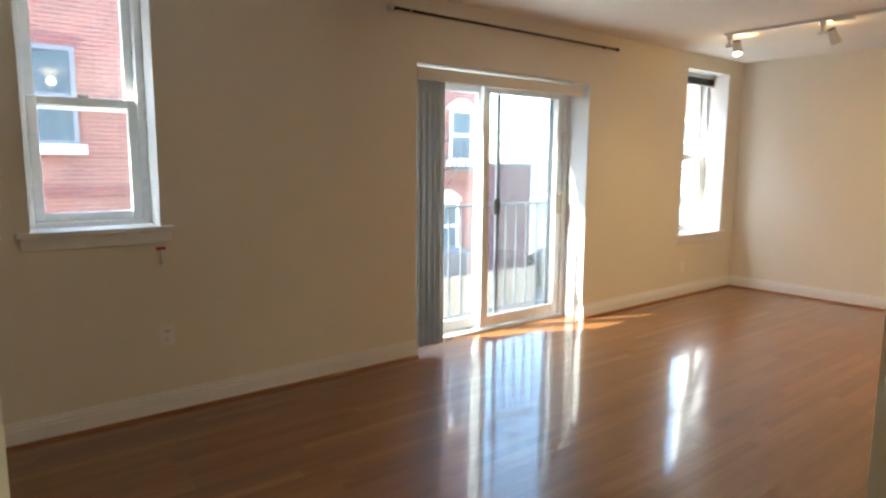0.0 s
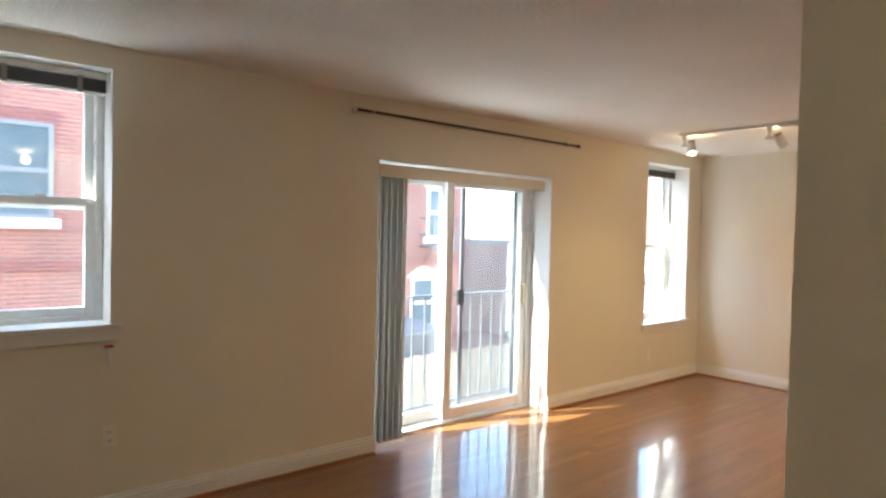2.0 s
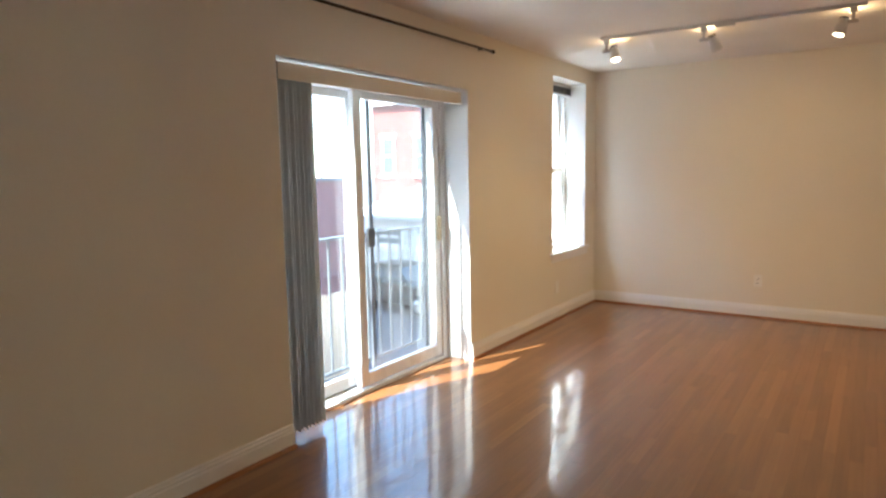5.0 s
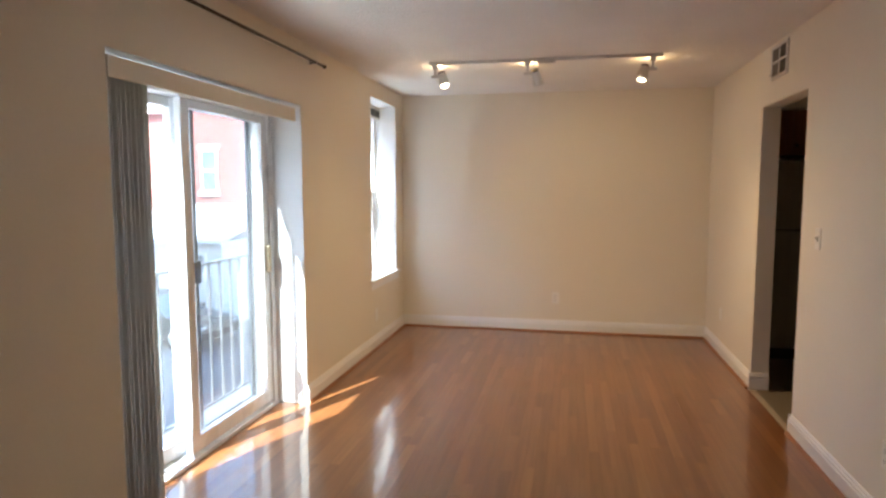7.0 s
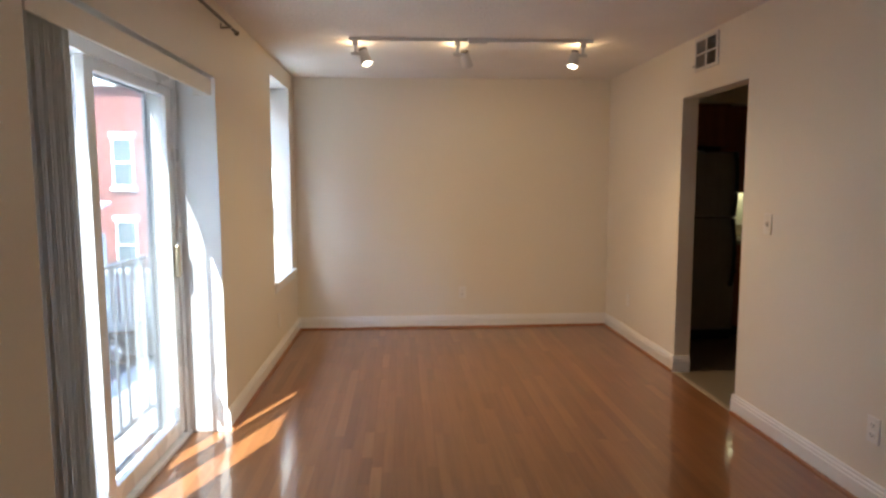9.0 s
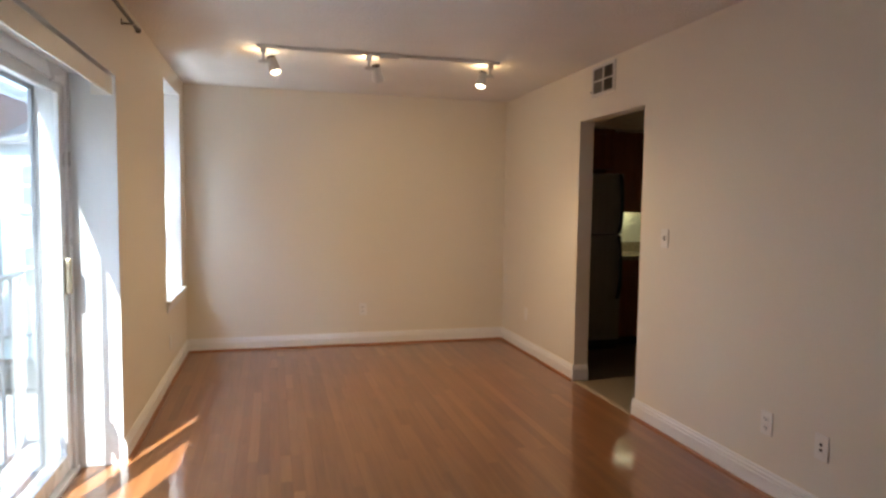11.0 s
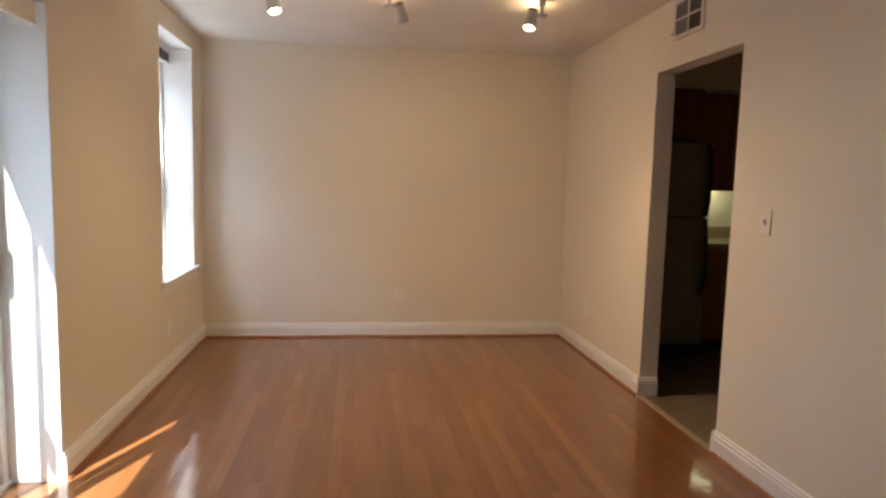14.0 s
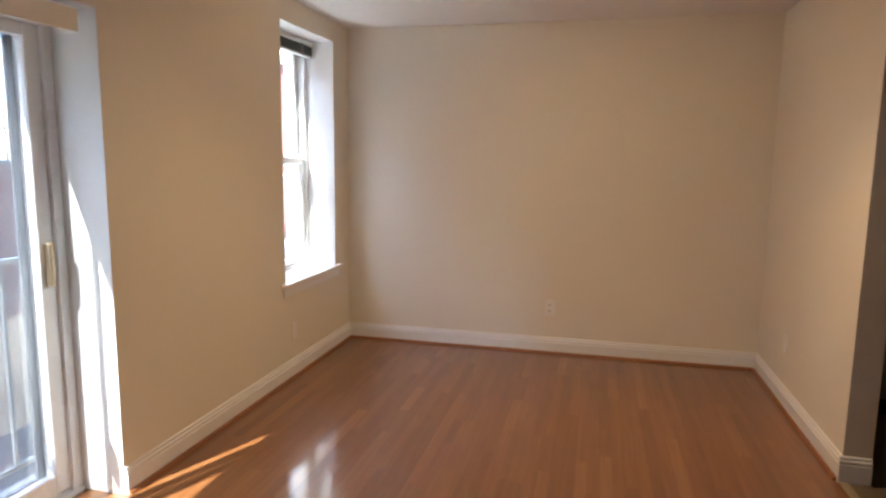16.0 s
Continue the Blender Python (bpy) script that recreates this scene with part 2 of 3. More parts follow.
LENS = surface("tail_lens", (0.4, 0.02, 0.02), 0.2, 0.05)

# ---- building helpers ----


def box(bm, x0, x1, y0, y1, z0, z1, bevel=0.0, turn=None):
    """Adds a box, with chamfered edges where asked, to bm."""
    vs = [bm.verts.new((x, y, z)) for x in (x0, x1) for y in (y0, y1) for z in (z0, z1)]
    fs = [bm.faces.new([vs[i] for i in q]) for q in ((0, 1, 3, 2), (4, 6, 7, 5), (0, 4, 5, 1), (2, 3, 7, 6), (0, 2, 6, 4), (1, 5, 7, 3))]
    if bevel:
        es = list({e for f in fs for e in f.edges})
        r = bmesh.ops.bevel(bm, geom=es, offset=bevel, segments=2, profile=0.5, affect="EDGES")
        vs = list({v for f in r["faces"] for v in f.verts} | {v for v in vs if v.is_valid})
    if turn is not None:
        bmesh.ops.transform(bm, matrix=turn, verts=[v for v in vs if v.is_valid])
    return bm


def boxes(*rows, bevel=0.0):
    bm = bmesh.new()
    for r in rows:
        box(bm, *r, bevel=bevel)
    return bm


def turned(profile, seg=24, m=None):
    """A body of revolution about z from (radius, height) pairs."""
    bm = bmesh.new()
    rings = []
    for r, z in profile:
        rings.append([bm.verts.new((max(r, 1e-4) * math.cos(2 * math.pi * i / seg), max(r, 1e-4) * math.sin(2 * math.pi * i / seg), z)) for i in range(seg)])
    for a, b in zip(rings, rings[1:]):
        for i in range(seg):
            bm.faces.new((a[i], a[(i + 1) % seg], b[(i + 1) % seg], b[i]))
    bm.faces.new(rings[0][::-1])
    bm.faces.new(rings[-1])
    for f in bm.faces:
        f.smooth = len(f.verts) == 4
    if m is not None:
        bmesh.ops.transform(bm, matrix=m, verts=bm.verts)
    return bm


def rod(a, b, r, seg=16):
    a, b = Vector(a), Vector(b)
    m = Matrix.Translation(a) @ (b - a).to_track_quat("Z", "Y").to_matrix().to_4x4()
    return turned([(r, 0), (r, (b - a).length)], seg, m)


def extruded(outline, a, b, side):
    """Sweeps an outline of (out, up) pairs from a to b; side is the way that 'out' points."""
    bm = bmesh.new()
    a, b, side = Vector(a), Vector(b), Vector(side)
    ends = [[bm.verts.new(p + side * o + Vector((0, 0, u))) for o, u in outline] for p in (a, b)]
    k = len(outline)
    for i in range(k):
        bm.faces.new((ends[0][i], ends[0][(i + 1) % k], ends[1][(i + 1) % k], ends[1][i]))
    bm.faces.new(ends[0][::-1])
    bm.faces.new(ends[1])
    bmesh.ops.recalc_face_normals(bm, faces=bm.faces)
    return bm


def mesh_of(name, bm, mat):
    bmesh.ops.recalc_face_normals(bm, faces=bm.faces)
    me = bpy.data.meshes.new(name)
    bm.to_mesh(me)
    bm.free()
    me.materials.append(mat)
    return me


def part(name, bm, mat, parent=None, label="", kind=""):
    ob = new(name, mesh_of(name, bm, mat))
    if parent is not None:
        ob.parent = parent
        ob.matrix_parent_inverse = parent.matrix_basis.inverted()
    return tagged(ob, label, kind=kind)


def thing(name, at, label, category, group="", kind=""):
    ob = new(name)
    ob.empty_display_size = 0.1
    ob.matrix_basis = Matrix.Translation(at)
    return tagged(ob, label, category, group, kind)


def setting(name, bm, mat, label, category):
    return tagged(part(name, bm, mat), label, category, kind="structure")


# ---- the rooms ----
XW, XE, YN, YOUT, YS, H = -0.95, 6.915, 4.097, 4.49, 1.019, 2.44
HALL_L, HALL_R = 0.01, 1.45            # the opening from the hall
KX0, KX1, KTOP = 4.40, 5.285, 2.045    # the opening to the kitchen
W1 = (0.318, 0.898, 1.017, 2.328)
W2 = (5.831, 6.636, 0.642, 2.294)
DR = (2.546, 4.345, 0.0, 2.02)
T = 0.12                               # thickness of the inner walls
SOUTH = -2.0

wall_north = setting("wall_north", boxes(
    (XW - T, W1[0], YN, YOUT, -0.1, H), (W1[0], W1[1], YN, YOUT, -0.1, W1[2]), (W1[0], W1[1], YN, YOUT, W1[3], H),
    (W1[1], DR[0], YN, YOUT, -0.1, H), (DR[0], DR[1], YN, YOUT, DR[3], H), (DR[0], DR[1], YN, YOUT, -0.1, -0.005),
    (DR[1], W2[0], YN, YOUT, -0.1, H), (W2[0], W2[1], YN, YOUT, -0.1, W2[2]), (W2[0], W2[1], YN, YOUT, W2[3], H),
    (W2[1], XE + T, YN, YOUT, -0.1, H)), PAINT, "cream painted wall with two windows and a glass door", "wall")
setting("wall_east", boxes((XE, XE + T, SOUTH - T, YN, -0.1, H)), PAINT, "plain cream painted end wall", "wall")
setting("wall_south", boxes(
    (HALL_R, KX0, YS - T, YS, -0.1, H), (KX0, KX1, YS - T, YS, KTOP, H), (KX1, XE, YS - T, YS, -0.1, H)),
    PAINT, "cream painted wall with an opening to the kitchen", "wall")
setting("wall_south_west", boxes((XW, HALL_L, YS - T, YS, -0.1, H)), PAINT, "short cream painted wall beside the hall", "wall")
setting("wall_west", boxes((XW - T, XW, SOUTH - T, YN, -0.1, H)), PAINT, "plain cream painted wall", "wall")
setting("wall_hall_east", boxes((HALL_R, HALL_R + T, SOUTH, YS - T, -0.1, H)), PAINT, "plain cream hall wall", "wall")
setting("wall_kitchen_west", boxes((3.3, 3.3 + T, SOUTH, YS - T, -0.1, H)), PAINT, "plain kitchen wall", "wall")
setting("wall_far_south", boxes((XW, XE, SOUTH - T, SOUTH, -0.1, H)), PAINT, "plain wall", "wall")
setting("ceiling", boxes((XW - T, XE + T, SOUTH - T, YOUT, H, H + 0.15)), CEIL, "white textured ceiling", "ceiling")
floor = setting("floor", boxes((XW, XE, YS - T, YN, -0.1, -0.016), (XW, HALL_R, SOUTH, YS - T, -0.1, -0.016)), GAP,
                "glossy orange-brown oak strip floor", "floor")
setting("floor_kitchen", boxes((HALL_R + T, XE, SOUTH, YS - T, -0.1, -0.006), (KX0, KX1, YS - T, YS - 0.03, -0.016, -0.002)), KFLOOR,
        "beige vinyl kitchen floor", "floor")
setting("threshold", boxes((KX0, KX1, YS - 0.03, YS + 0.012, -0.016, 0.003), bevel=0.002), FENCEWOOD, "thin pale threshold strip at the kitchen", "threshold")
setting("door_sill_floor", boxes((DR[0], DR[1], YN, 4.30, -0.1, -0.003)), OAK_JOINED, "oak boards up to the glass door", "floor")

# linings of the deep openings, a hair proud of the plaster
for name, (x0, x1, z0, z1), low in (("window_reveal_1", W1, 1), ("door_reveal", DR, 0), ("window_reveal_2", W2, 1)):
    d = 0.003
    bm = boxes((x0, x0 + d, YN + 0.001, YOUT, z0, z1), (x1 - d, x1, YN + 0.001, YOUT, z0, z1), (x0 + d, x1 - d, YN + 0.001, YOUT, z1 - d, z1))
    setting(name, bm, REVEAL, "white painted deep reveal", "trim")

BASE = [(0, 0), (0.016, 0), (0.016, 0.084), (0.010, 0.088), (0.010, 0.091), (0.014, 0.095), (0.014, 0.104), (0.007, 0.108), (0.007, 0.112), (0.009, 0.118), (0.005, 0.124), (0, 0.124)]
QUARTER = [(0.016, 0), (0.034, 0), (0.033, 0.006), (0.029, 0.013), (0.023, 0.017), (0.016, 0.018)]
runs = [((XW, YN), (DR[0], YN), (0, -1)), ((DR[1], YN), (XE, YN), (0, -1)), ((XE, YN), (XE, YS), (-1, 0)),
        ((XE, YS), (KX1, YS), (0, 1)), ((KX0, YS), (HALL_R, YS), (0, 1)), ((XW, YS), (HALL_L, YS), (0, 1)),
        ((XW, YS), (XW, YN), (1, 0)), ((KX1, YS + 0.016), (KX1, YS - T), (-1, 0)), ((KX0, YS - T), (KX0, YS + 0.016), (1, 0)),
        ((HALL_R, YS + 0.016), (HALL_R, SOUTH), (-1, 0))]
for i, (a, b, s) in enumerate(runs):
    ob = setting("baseboard", extruded(BASE, (*a, 0), (*b, 0), (*s, 0)), TRIM, "white moulded baseboard", "baseboard")
    if i not in (7, 8):
        part("shoe_moulding", extruded(QUARTER, (*a, 0), (*b, 0), (*s, 0)), SHOE, ob, "orange-brown stained quarter-round")


# ---- windows ----
def sash(parent, x0, x1, z0, z1, y, w=0.045, d=0.035, name="sash"):
    fr = part(name, boxes((x0, x0 + w, y, y + d, z0, z1), (x1 - w, x1, y, y + d, z0, z1), (x0 + w, x1 - w, y, y + d, z0, z0 + w),
                          (x0 + w, x1 - w, y, y + d, z1 - w, z1), bevel=0.004), VINYL, parent)
    g = part("pane", boxes((x0 + w - 0.004, x1 - w + 0.004, y + d * 0.4, y + d * 0.4 + 0.004, z0 + w - 0.004, z1 - w + 0.004)), GLASS, fr)
    return fr, g


def hung_window(name, o, y, blind_drop, label):
    x0, x1, z0, z1 = o
    x0, x1, z1 = x0 + 0.003, x1 - 0.003, z1 - 0.003
    w = thing(name, ((x0 + x1) / 2, y, z0), label, "window", kind="structure")
    f = 0.04
    part("window_frame", boxes((x0, x0 + f, y, YOUT - 0.02, z0, z1), (x1 - f, x1, y, YOUT - 0.02, z0, z1), (x0 + f, x1 - f, y, YOUT - 0.02, z1 - f, z1),
                               (x0 + f, x1 - f, y, YOUT - 0.02, z0, z0 + f * 0.8), bevel=0.003), VINYL, w, "white vinyl frame")
    mid = z0 + (z1 - z0) * 0.475
    sash(w, x0 + f, x1 - f, mid - 0.03, z1 - f, y + 0.055)
    lo, _ = sash(w, x0 + f, x1 - f, z0 + f * 0.8, mid + 0.03, y + 0.012)
    part("sash_lock", boxes(((x0 + x1) / 2 - 0.025, (x0 + x1) / 2 + 0.025, y - 0.004, y + 0.03, mid + 0.03, mid + 0.045), bevel=0.004), VINYL, lo)
    sill = part("window_sill", boxes((x0 - 0.003, x1 + 0.003, YN - 0.001, y + 0.01, z0 - 0.004, z0 + 0.004),
                                     (x0 - 0.06, x1 + 0.06, YN - 0.035, YN - 0.001, z0 - 0.022, z0 + 0.004), bevel=0.003), TRIM, w, "white painted sill")
    part("apron", boxes((x0 - 0.045, x1 + 0.045, YN - 0.014, YN - 0.001, z0 - 0.085, z0 - 0.022), bevel=0.003), TRIM, sill)
    b = thing("mini_blind", ((x0 + x1) / 2, y - 0.03, z1), "dark raised mini blind at the window head", "blind", "window blinds")
    part("headrail", boxes((x0 + 0.004, x1 - 0.004, y - 0.055, y - 0.015, z1 - 0.032, z1 - 0.002), bevel=0.003), VINYL, b, "pale headrail")
    k = int((blind_drop - 0.05) / 0.006)
    for i in range(k):
        z = z1 - 0.038 - i * 0.006
        part("slat", boxes((x0 + 0.006, x1 - 0.006, y - 0.050, y - 0.022, z - 0.004, z)), DARKBLIND, b)
    z = z1 - 0.038 - k * 0.006
    part("bottom_rail", boxes((x0 + 0.006, x1 - 0.006, y - 0.052, y - 0.020, z - 0.014, z), bevel=0.003), VINYL, b)
    for u in (0.22, 0.78):
        x = x0 + (x1 - x0) * u
        part("ladder_tape", boxes((x - 0.012, x + 0.012, y - 0.057, y - 0.0555, z - 0.012, z1 - 0.03)), VENTGREY, b)
    return w


hung_window("window_1", W1, 4.27, 0.12, "white double-hung window with a raised blind")
hung_window("window_2", W2, 4.31, 0.12, "white double-hung window with sunlit reveal")

# ---- sliding glass door ----
door = thing("door_1", (3.4, 4.38, 0), "white sliding glass door with an insect screen", "glass door", kind="structure")
dx0, dx1, dz1 = DR[0] + 0.003, DR[1] - 0.003, DR[3] - 0.003
part("door_frame", boxes((dx0, dx0 + 0.05, 4.31, 4.47, 0, dz1), (dx1 - 0.05, dx1, 4.31, 4.47, 0, dz1), (dx0 + 0.05, dx1 - 0.05, 4.31, 4.47, dz1 - 0.07, dz1), bevel=0.004), VINYL, door)
part("track", boxes((dx0, dx1, 4.30, 4.47, -0.02, 0.018), (dx0, dx1, 4.365, 4.372, 0.018, 0.03), (dx0, dx1, 4.425, 4.432, 0.018, 0.03), bevel=0.002), VINYL, door, "pale grooved track")
xm = 3.39


def door_panel(name, x0, x1, y, s, top):
    bt = 0.085
    fr = part(name, boxes((x0, x0 + s, y, y + 0.04, 0.03, top), (x1 - s, x1, y, y + 0.04, 0.03, top), (x0 + s, x1 - s, y, y + 0.04, 0.03, 0.03 + bt),
                          (x0 + s, x1 - s, y, y + 0.04, top - 0.07, top), bevel=0.005), VINYL, door)
    part("pane", boxes((x0 + s - 0.005, x1 - s + 0.005, y + 0.018, y + 0.023, 0.03 + bt - 0.005, top - 0.065)), GLASS, fr)
    return fr


door_panel("fixed_panel", dx0 + 0.045, xm + 0.035, 4.395, 0.06, dz1 - 0.05)
slider = door_panel("sliding_panel", xm - 0.035, dx1 - 0.045, 4.325, 0.075, dz1 - 0.05)
part("door_handle", boxes((dx1 - 0.10, dx1 - 0.075, 4.295, 4.325, 0.92, 1.10), bevel=0.008), BRASS, slider, "brass-toned pull")
screen = part("screen_frame", boxes((xm + 0.232, xm + 0.268, 4.448, 4.466, 0.04, dz1 - 0.06), (dx1 - 0.09, dx1 - 0.055, 4.448, 4.466, 0.04, dz1 - 0.06),
                                    (xm + 0.268, dx1 - 0.09, 4.448, 4.466, 0.04, 0.07), (xm + 0.268, dx1 - 0.09, 4.448, 4.466, dz1 - 0.1, dz1 - 0.06), bevel=0.002), SCREENMETAL, door, "dark metal screen frame")
part("screen_mesh", boxes((xm + 0.266, dx1 - 0.088, 4.456, 4.458, 0.068, dz1 - 0.098)), MESH, screen, "fine grey insect mesh")
part("screen_latch", boxes((xm + 0.19, xm + 0.262, 4.425, 4.447, 0.93, 1.06), bevel=0.004), BLACK, screen, "black latch")

# ---- vertical blinds, drawn aside ----
vb = thing("vertical_blind", (2.64, YN + 0.02, 0), "grey vertical blind drawn aside at the glass door", "blind")
part("valance", boxes((DR[0] + 0.006, 4.245, YN - 0.006, YN + 0.004, 1.905, 1.99), (DR[0] + 0.006, 4.245, YN + 0.004, YN + 0.09, 1.982, 1.99),
                      (4.237, 4.245, YN + 0.004, YN + 0.09, 1.905, 1.982), bevel=0.002), VALANCE, vb, "cream valance over the opening")
part("headrail", boxes((DR[0] + 0.01, 4.235, YN + 0.025, YN + 0.065, 1.945, 1.98), bevel=0.002), VINYL, vb)
for i in range(14):
    x = DR[0] + 0.022 + i * 0.0178
    c = YN + 0.042
    bow = [(-0.044, 0.0), (-0.022, 0.004), (0, 0.0055), (0.022, 0.004), (0.044, 0.0)]
    bm = bmesh.new()
    tilt = 0.32 + 0.30 * math.sin(i * 2.2)
    cols = []
    for v, o in bow:
        px, py = x + o * 1.2 + v * tilt, c + v * 0.92 + 0.006 * math.sin(i * 4.1)
        cols.append([bm.verts.new((px + k, py, z)) for k in (0, 0.0012) for z in (0.045 + 0.004 * (i % 3), 1.935)])
    for a, b in zip(cols, cols[1:]):
        bm.faces.new((a[0], b[0], b[1], a[1]))
        bm.faces.new((a[2], a[3], b[3], b[2]))
        bm.faces.new((a[1], b[1], b[3], a[3]))
        bm.faces.new((a[0], a[2], b[2], b[0]))
    for e in (cols[0], cols[-1]):
        bm.faces.new((e[0], e[1], e[3], e[2]))
    part("slat", bm, BLIND, vb)

# ---- curtain rod ----
cr = thing("curtain_rod", (3.43, YN, 2.318), "thin dark metal curtain rod above the glass door", "curtain rod")
part("rod", rod((2.316, YN - 0.06, 2.318), (4.60, YN - 0.06, 2.318), 0.009), DARKMETAL, cr)
for x, s, k, m in ((2.316, -1, 1.9, FIXTURE), (4.60, 1, 1.0, DARKMETAL)):
    part("finial", turned([(0.009, 0), (0.013 * k, 0.004), (0.015 * k, 0.016), (0.012 * k, 0.028), (0.003, 0.034)], 16,
                          Matrix.Translation((x, YN - 0.06, 2.318)) @ pose(0, 0, 0, 0, 90 * s, 0)), m, cr)
    part("ring", rod((x - s * 0.14, YN - 0.06, 2.318), (x - s * 0.125, YN - 0.06, 2.318), 0.012), PIPE, cr, "bright metal ring")
for x in (2.36, 4.50):
    part("bracket", boxes((x - 0.006, x + 0.006, YN - 0.066, YN, 2.318, 2.326), (x - 0.008, x + 0.008, YN - 0.004, YN, 2.315, 2.345), bevel=0.001), DARKMETAL, cr)


# ---- wall plates ----
def plate(name, at, facing, label, kind_of):
    """A wall plate built facing -y and turned about z."""
    p = thing(name, (0, 0, 0), label, kind_of, "wall plates")
    part("plate", boxes((-0.036, 0.036, -0.006, 0, -0.058, 0.058), bevel=0.002), PLATE, p)
    if name == "outlet":
        for z in (-0.022, 0.022):
            r = part("receptacle", boxes((-0.017, 0.017, -0.009, -0.005, z - 0.014, z + 0.014), bevel=0.002), PLATE, p)
            part("slot", boxes((-0.009, -0.006, -0.0098, -0.008, z - 0.004, z + 0.007), (0.006, 0.009, -0.0098, -0.008, z - 0.004, z + 0.006),
                               (-0.002, 0.002, -0.0098, -0.008, z - 0.011, z - 0.007)), SLOT, r)
    elif name == "light_switch":
        t = part("toggle", boxes((-0.005, 0.005, -0.018, -0.005, -0.004, 0.014), bevel=0.002), PLATE, p)
        part("slot", boxes((-0.007, 0.007, -0.0072, -0.005, -0.014, 0.014)), VENTGREY, t)
    elif "blank" not in label:
        for z in (-0.012, 0.012):
            part("jack", turned([(0.007, 0), (0.007, 0.004), (0.004, 0.005)], 14, pose(0, -0.005, z, 90, 0, 0)), SLOT, p)
    p.matrix_basis = pose(*at, 0, 0, facing)
    return p


plate("outlet", (0.896, YN, 0.435), 0, "cream double power outlet below the window wall", "outlet")
plate("outlet", (XE, 2.479, 0.354), -90, "cream double power outlet on the end wall", "outlet")
plate("outlet", (3.25, YS, 0.352), 180, "cream double power outlet above the baseboard", "outlet")
plate("cable_plate", (2.93, YS, 0.352), 180, "cream cable jack plate above the baseboard", "wall plate")
plate("cable_plate", (6.28, YS, 0.368), 180, "painted-over blank wall plate", "wall plate")
plate("cable_plate", (5.93, YN, 0.31), 0, "painted-over blank plate near the window", "wall plate")
plate("light_switch", (4.13, YS, 1.20), 180, "cream toggle light switch beside the kitchen", "light switch")

# ---- small valve below the first window ----
vl = thing("shutoff_valve", (0.885, YN, 0.86), "small pipe valve with a red handle below the window", "valve")
part("pipe", rod((0.885, YN - 0.02, 0.82), (0.885, YN - 0.02, 0.902), 0.008), TRIM, vl)
part("stem", rod((0.885, YN, 0.856), (0.885, YN - 0.022, 0.856), 0.006), PIPE, vl)
part("handle", boxes((0.863, 0.907, YN - 0.03, YN - 0.010, 0.898, 0.912), bevel=0.005), RED, vl, "red handle")

# ---- air vent ----
vx0, vx1, vz0, vz1 = 4.772, 5.094, 2.195, 2.415
vent = thing("air_vent", ((vx0 + vx1) / 2, YS, vz0), "white air grille with louvres above the kitchen opening", "air vent")
f = 0.022
xm2, zm2 = (vx0 + vx1) / 2, (vz0 + vz1) / 2
part("frame", boxes((vx0, vx0 + f, YS, YS + 0.014, vz0, vz1), (vx1 - f, vx1, YS, YS + 0.014, vz0, vz1), (vx0 + f, vx1 - f, YS, YS + 0.014, vz0, vz0 + f),
                    (vx0 + f, vx1 - f, YS, YS + 0.014, vz1 - f, vz1), (xm2 - 0.008, xm2 + 0.008, YS, YS + 0.012, vz0 + f, vz1 - f), (vx0 + f, xm2 - 0.008, YS, YS + 0.0118, zm2 - 0.006, zm2 + 0.006),
                    (xm2 + 0.008, vx1 - f, YS, YS + 0.0118, zm2 - 0.006, zm2 + 0.006), bevel=0.002), FIXTURE, vent)
# no hole in the wall: a near-black sheet gives the duct's shade
part("backing", boxes((vx0 + f, vx1 - f, YS + 0.0005, YS + 0.002, vz0 + f, vz1 - f)), SLOT, vent, "near-black sheet for the shade of a duct")
for s0, s1, tilt in ((vx0 + f, xm2 - 0.008, 35), (xm2 + 0.008, vx1 - f, -35)):
    k = 9
    for i in range(k):
        x = s0 + (s1 - s0) * (i + 0.5) / k
        part("louvre", box(bmesh.new(), -0.0008, 0.0008, -0.005, 0.005, vz0 + f, vz1 - f, turn=pose(x, YS + 0.0065, 0, 0, 0, tilt)), VENTGREY, vent)
part("lever", boxes((vx1 - 0.004, vx1 + 0.016, YS + 0.004, YS + 0.018, vz0 + 0.035, vz0 + 0.045), bevel=0.002), VENTGREY, vent)

# ---- track light ----
TX = 5.243
track = thing("track_light", (TX, 2.58, H), "white ceiling track with three lit spot heads", "track light")
part("rail", boxes((TX - 0.018, TX + 0.018, 1.71, 3.43, H - 0.022, H), bevel=0.003), FIXTURE, track)
part("feed_box", boxes((TX - 0.03, TX + 0.03, 2.47, 2.60, H - 0.04, H - 0.001), bevel=0.004), FIXTURE, track)
heads = ((3.385, (-0.35, -0.30, -1.0), 1, 1.3), (2.675, (0.55, -0.3, -1.0), 1, 1.7), (1.78, (-0.25, 0.25, -1.0), -1, 5.0))
for y, way, side, watts in heads:
    way = Vector(way).normalized()
    top = Vector((TX + 0.02, y - 0.05 * side, H - 0.082))
    h = part("spot_head", turned([(0.026, 0), (0.03, 0.012), (0.030, 0.02), (0.033, 0.045), (0.040, 0.088), (0.042, 0.112), (0.038, 0.114), (0.034, 0.09)], 28,
                                 Matrix.Translation(top) @ way.to_track_quat("Z", "Y").to_matrix().to_4x4()), FIXTURE, track, "tapered white spot head")
    part("back_ring", turned([(0.029, -0.004), (0.0275, 0.010)], 28, Matrix.Translation(top) @ way.to_track_quat("Z", "Y").to_matrix().to_4x4()), DARKMETAL, h)
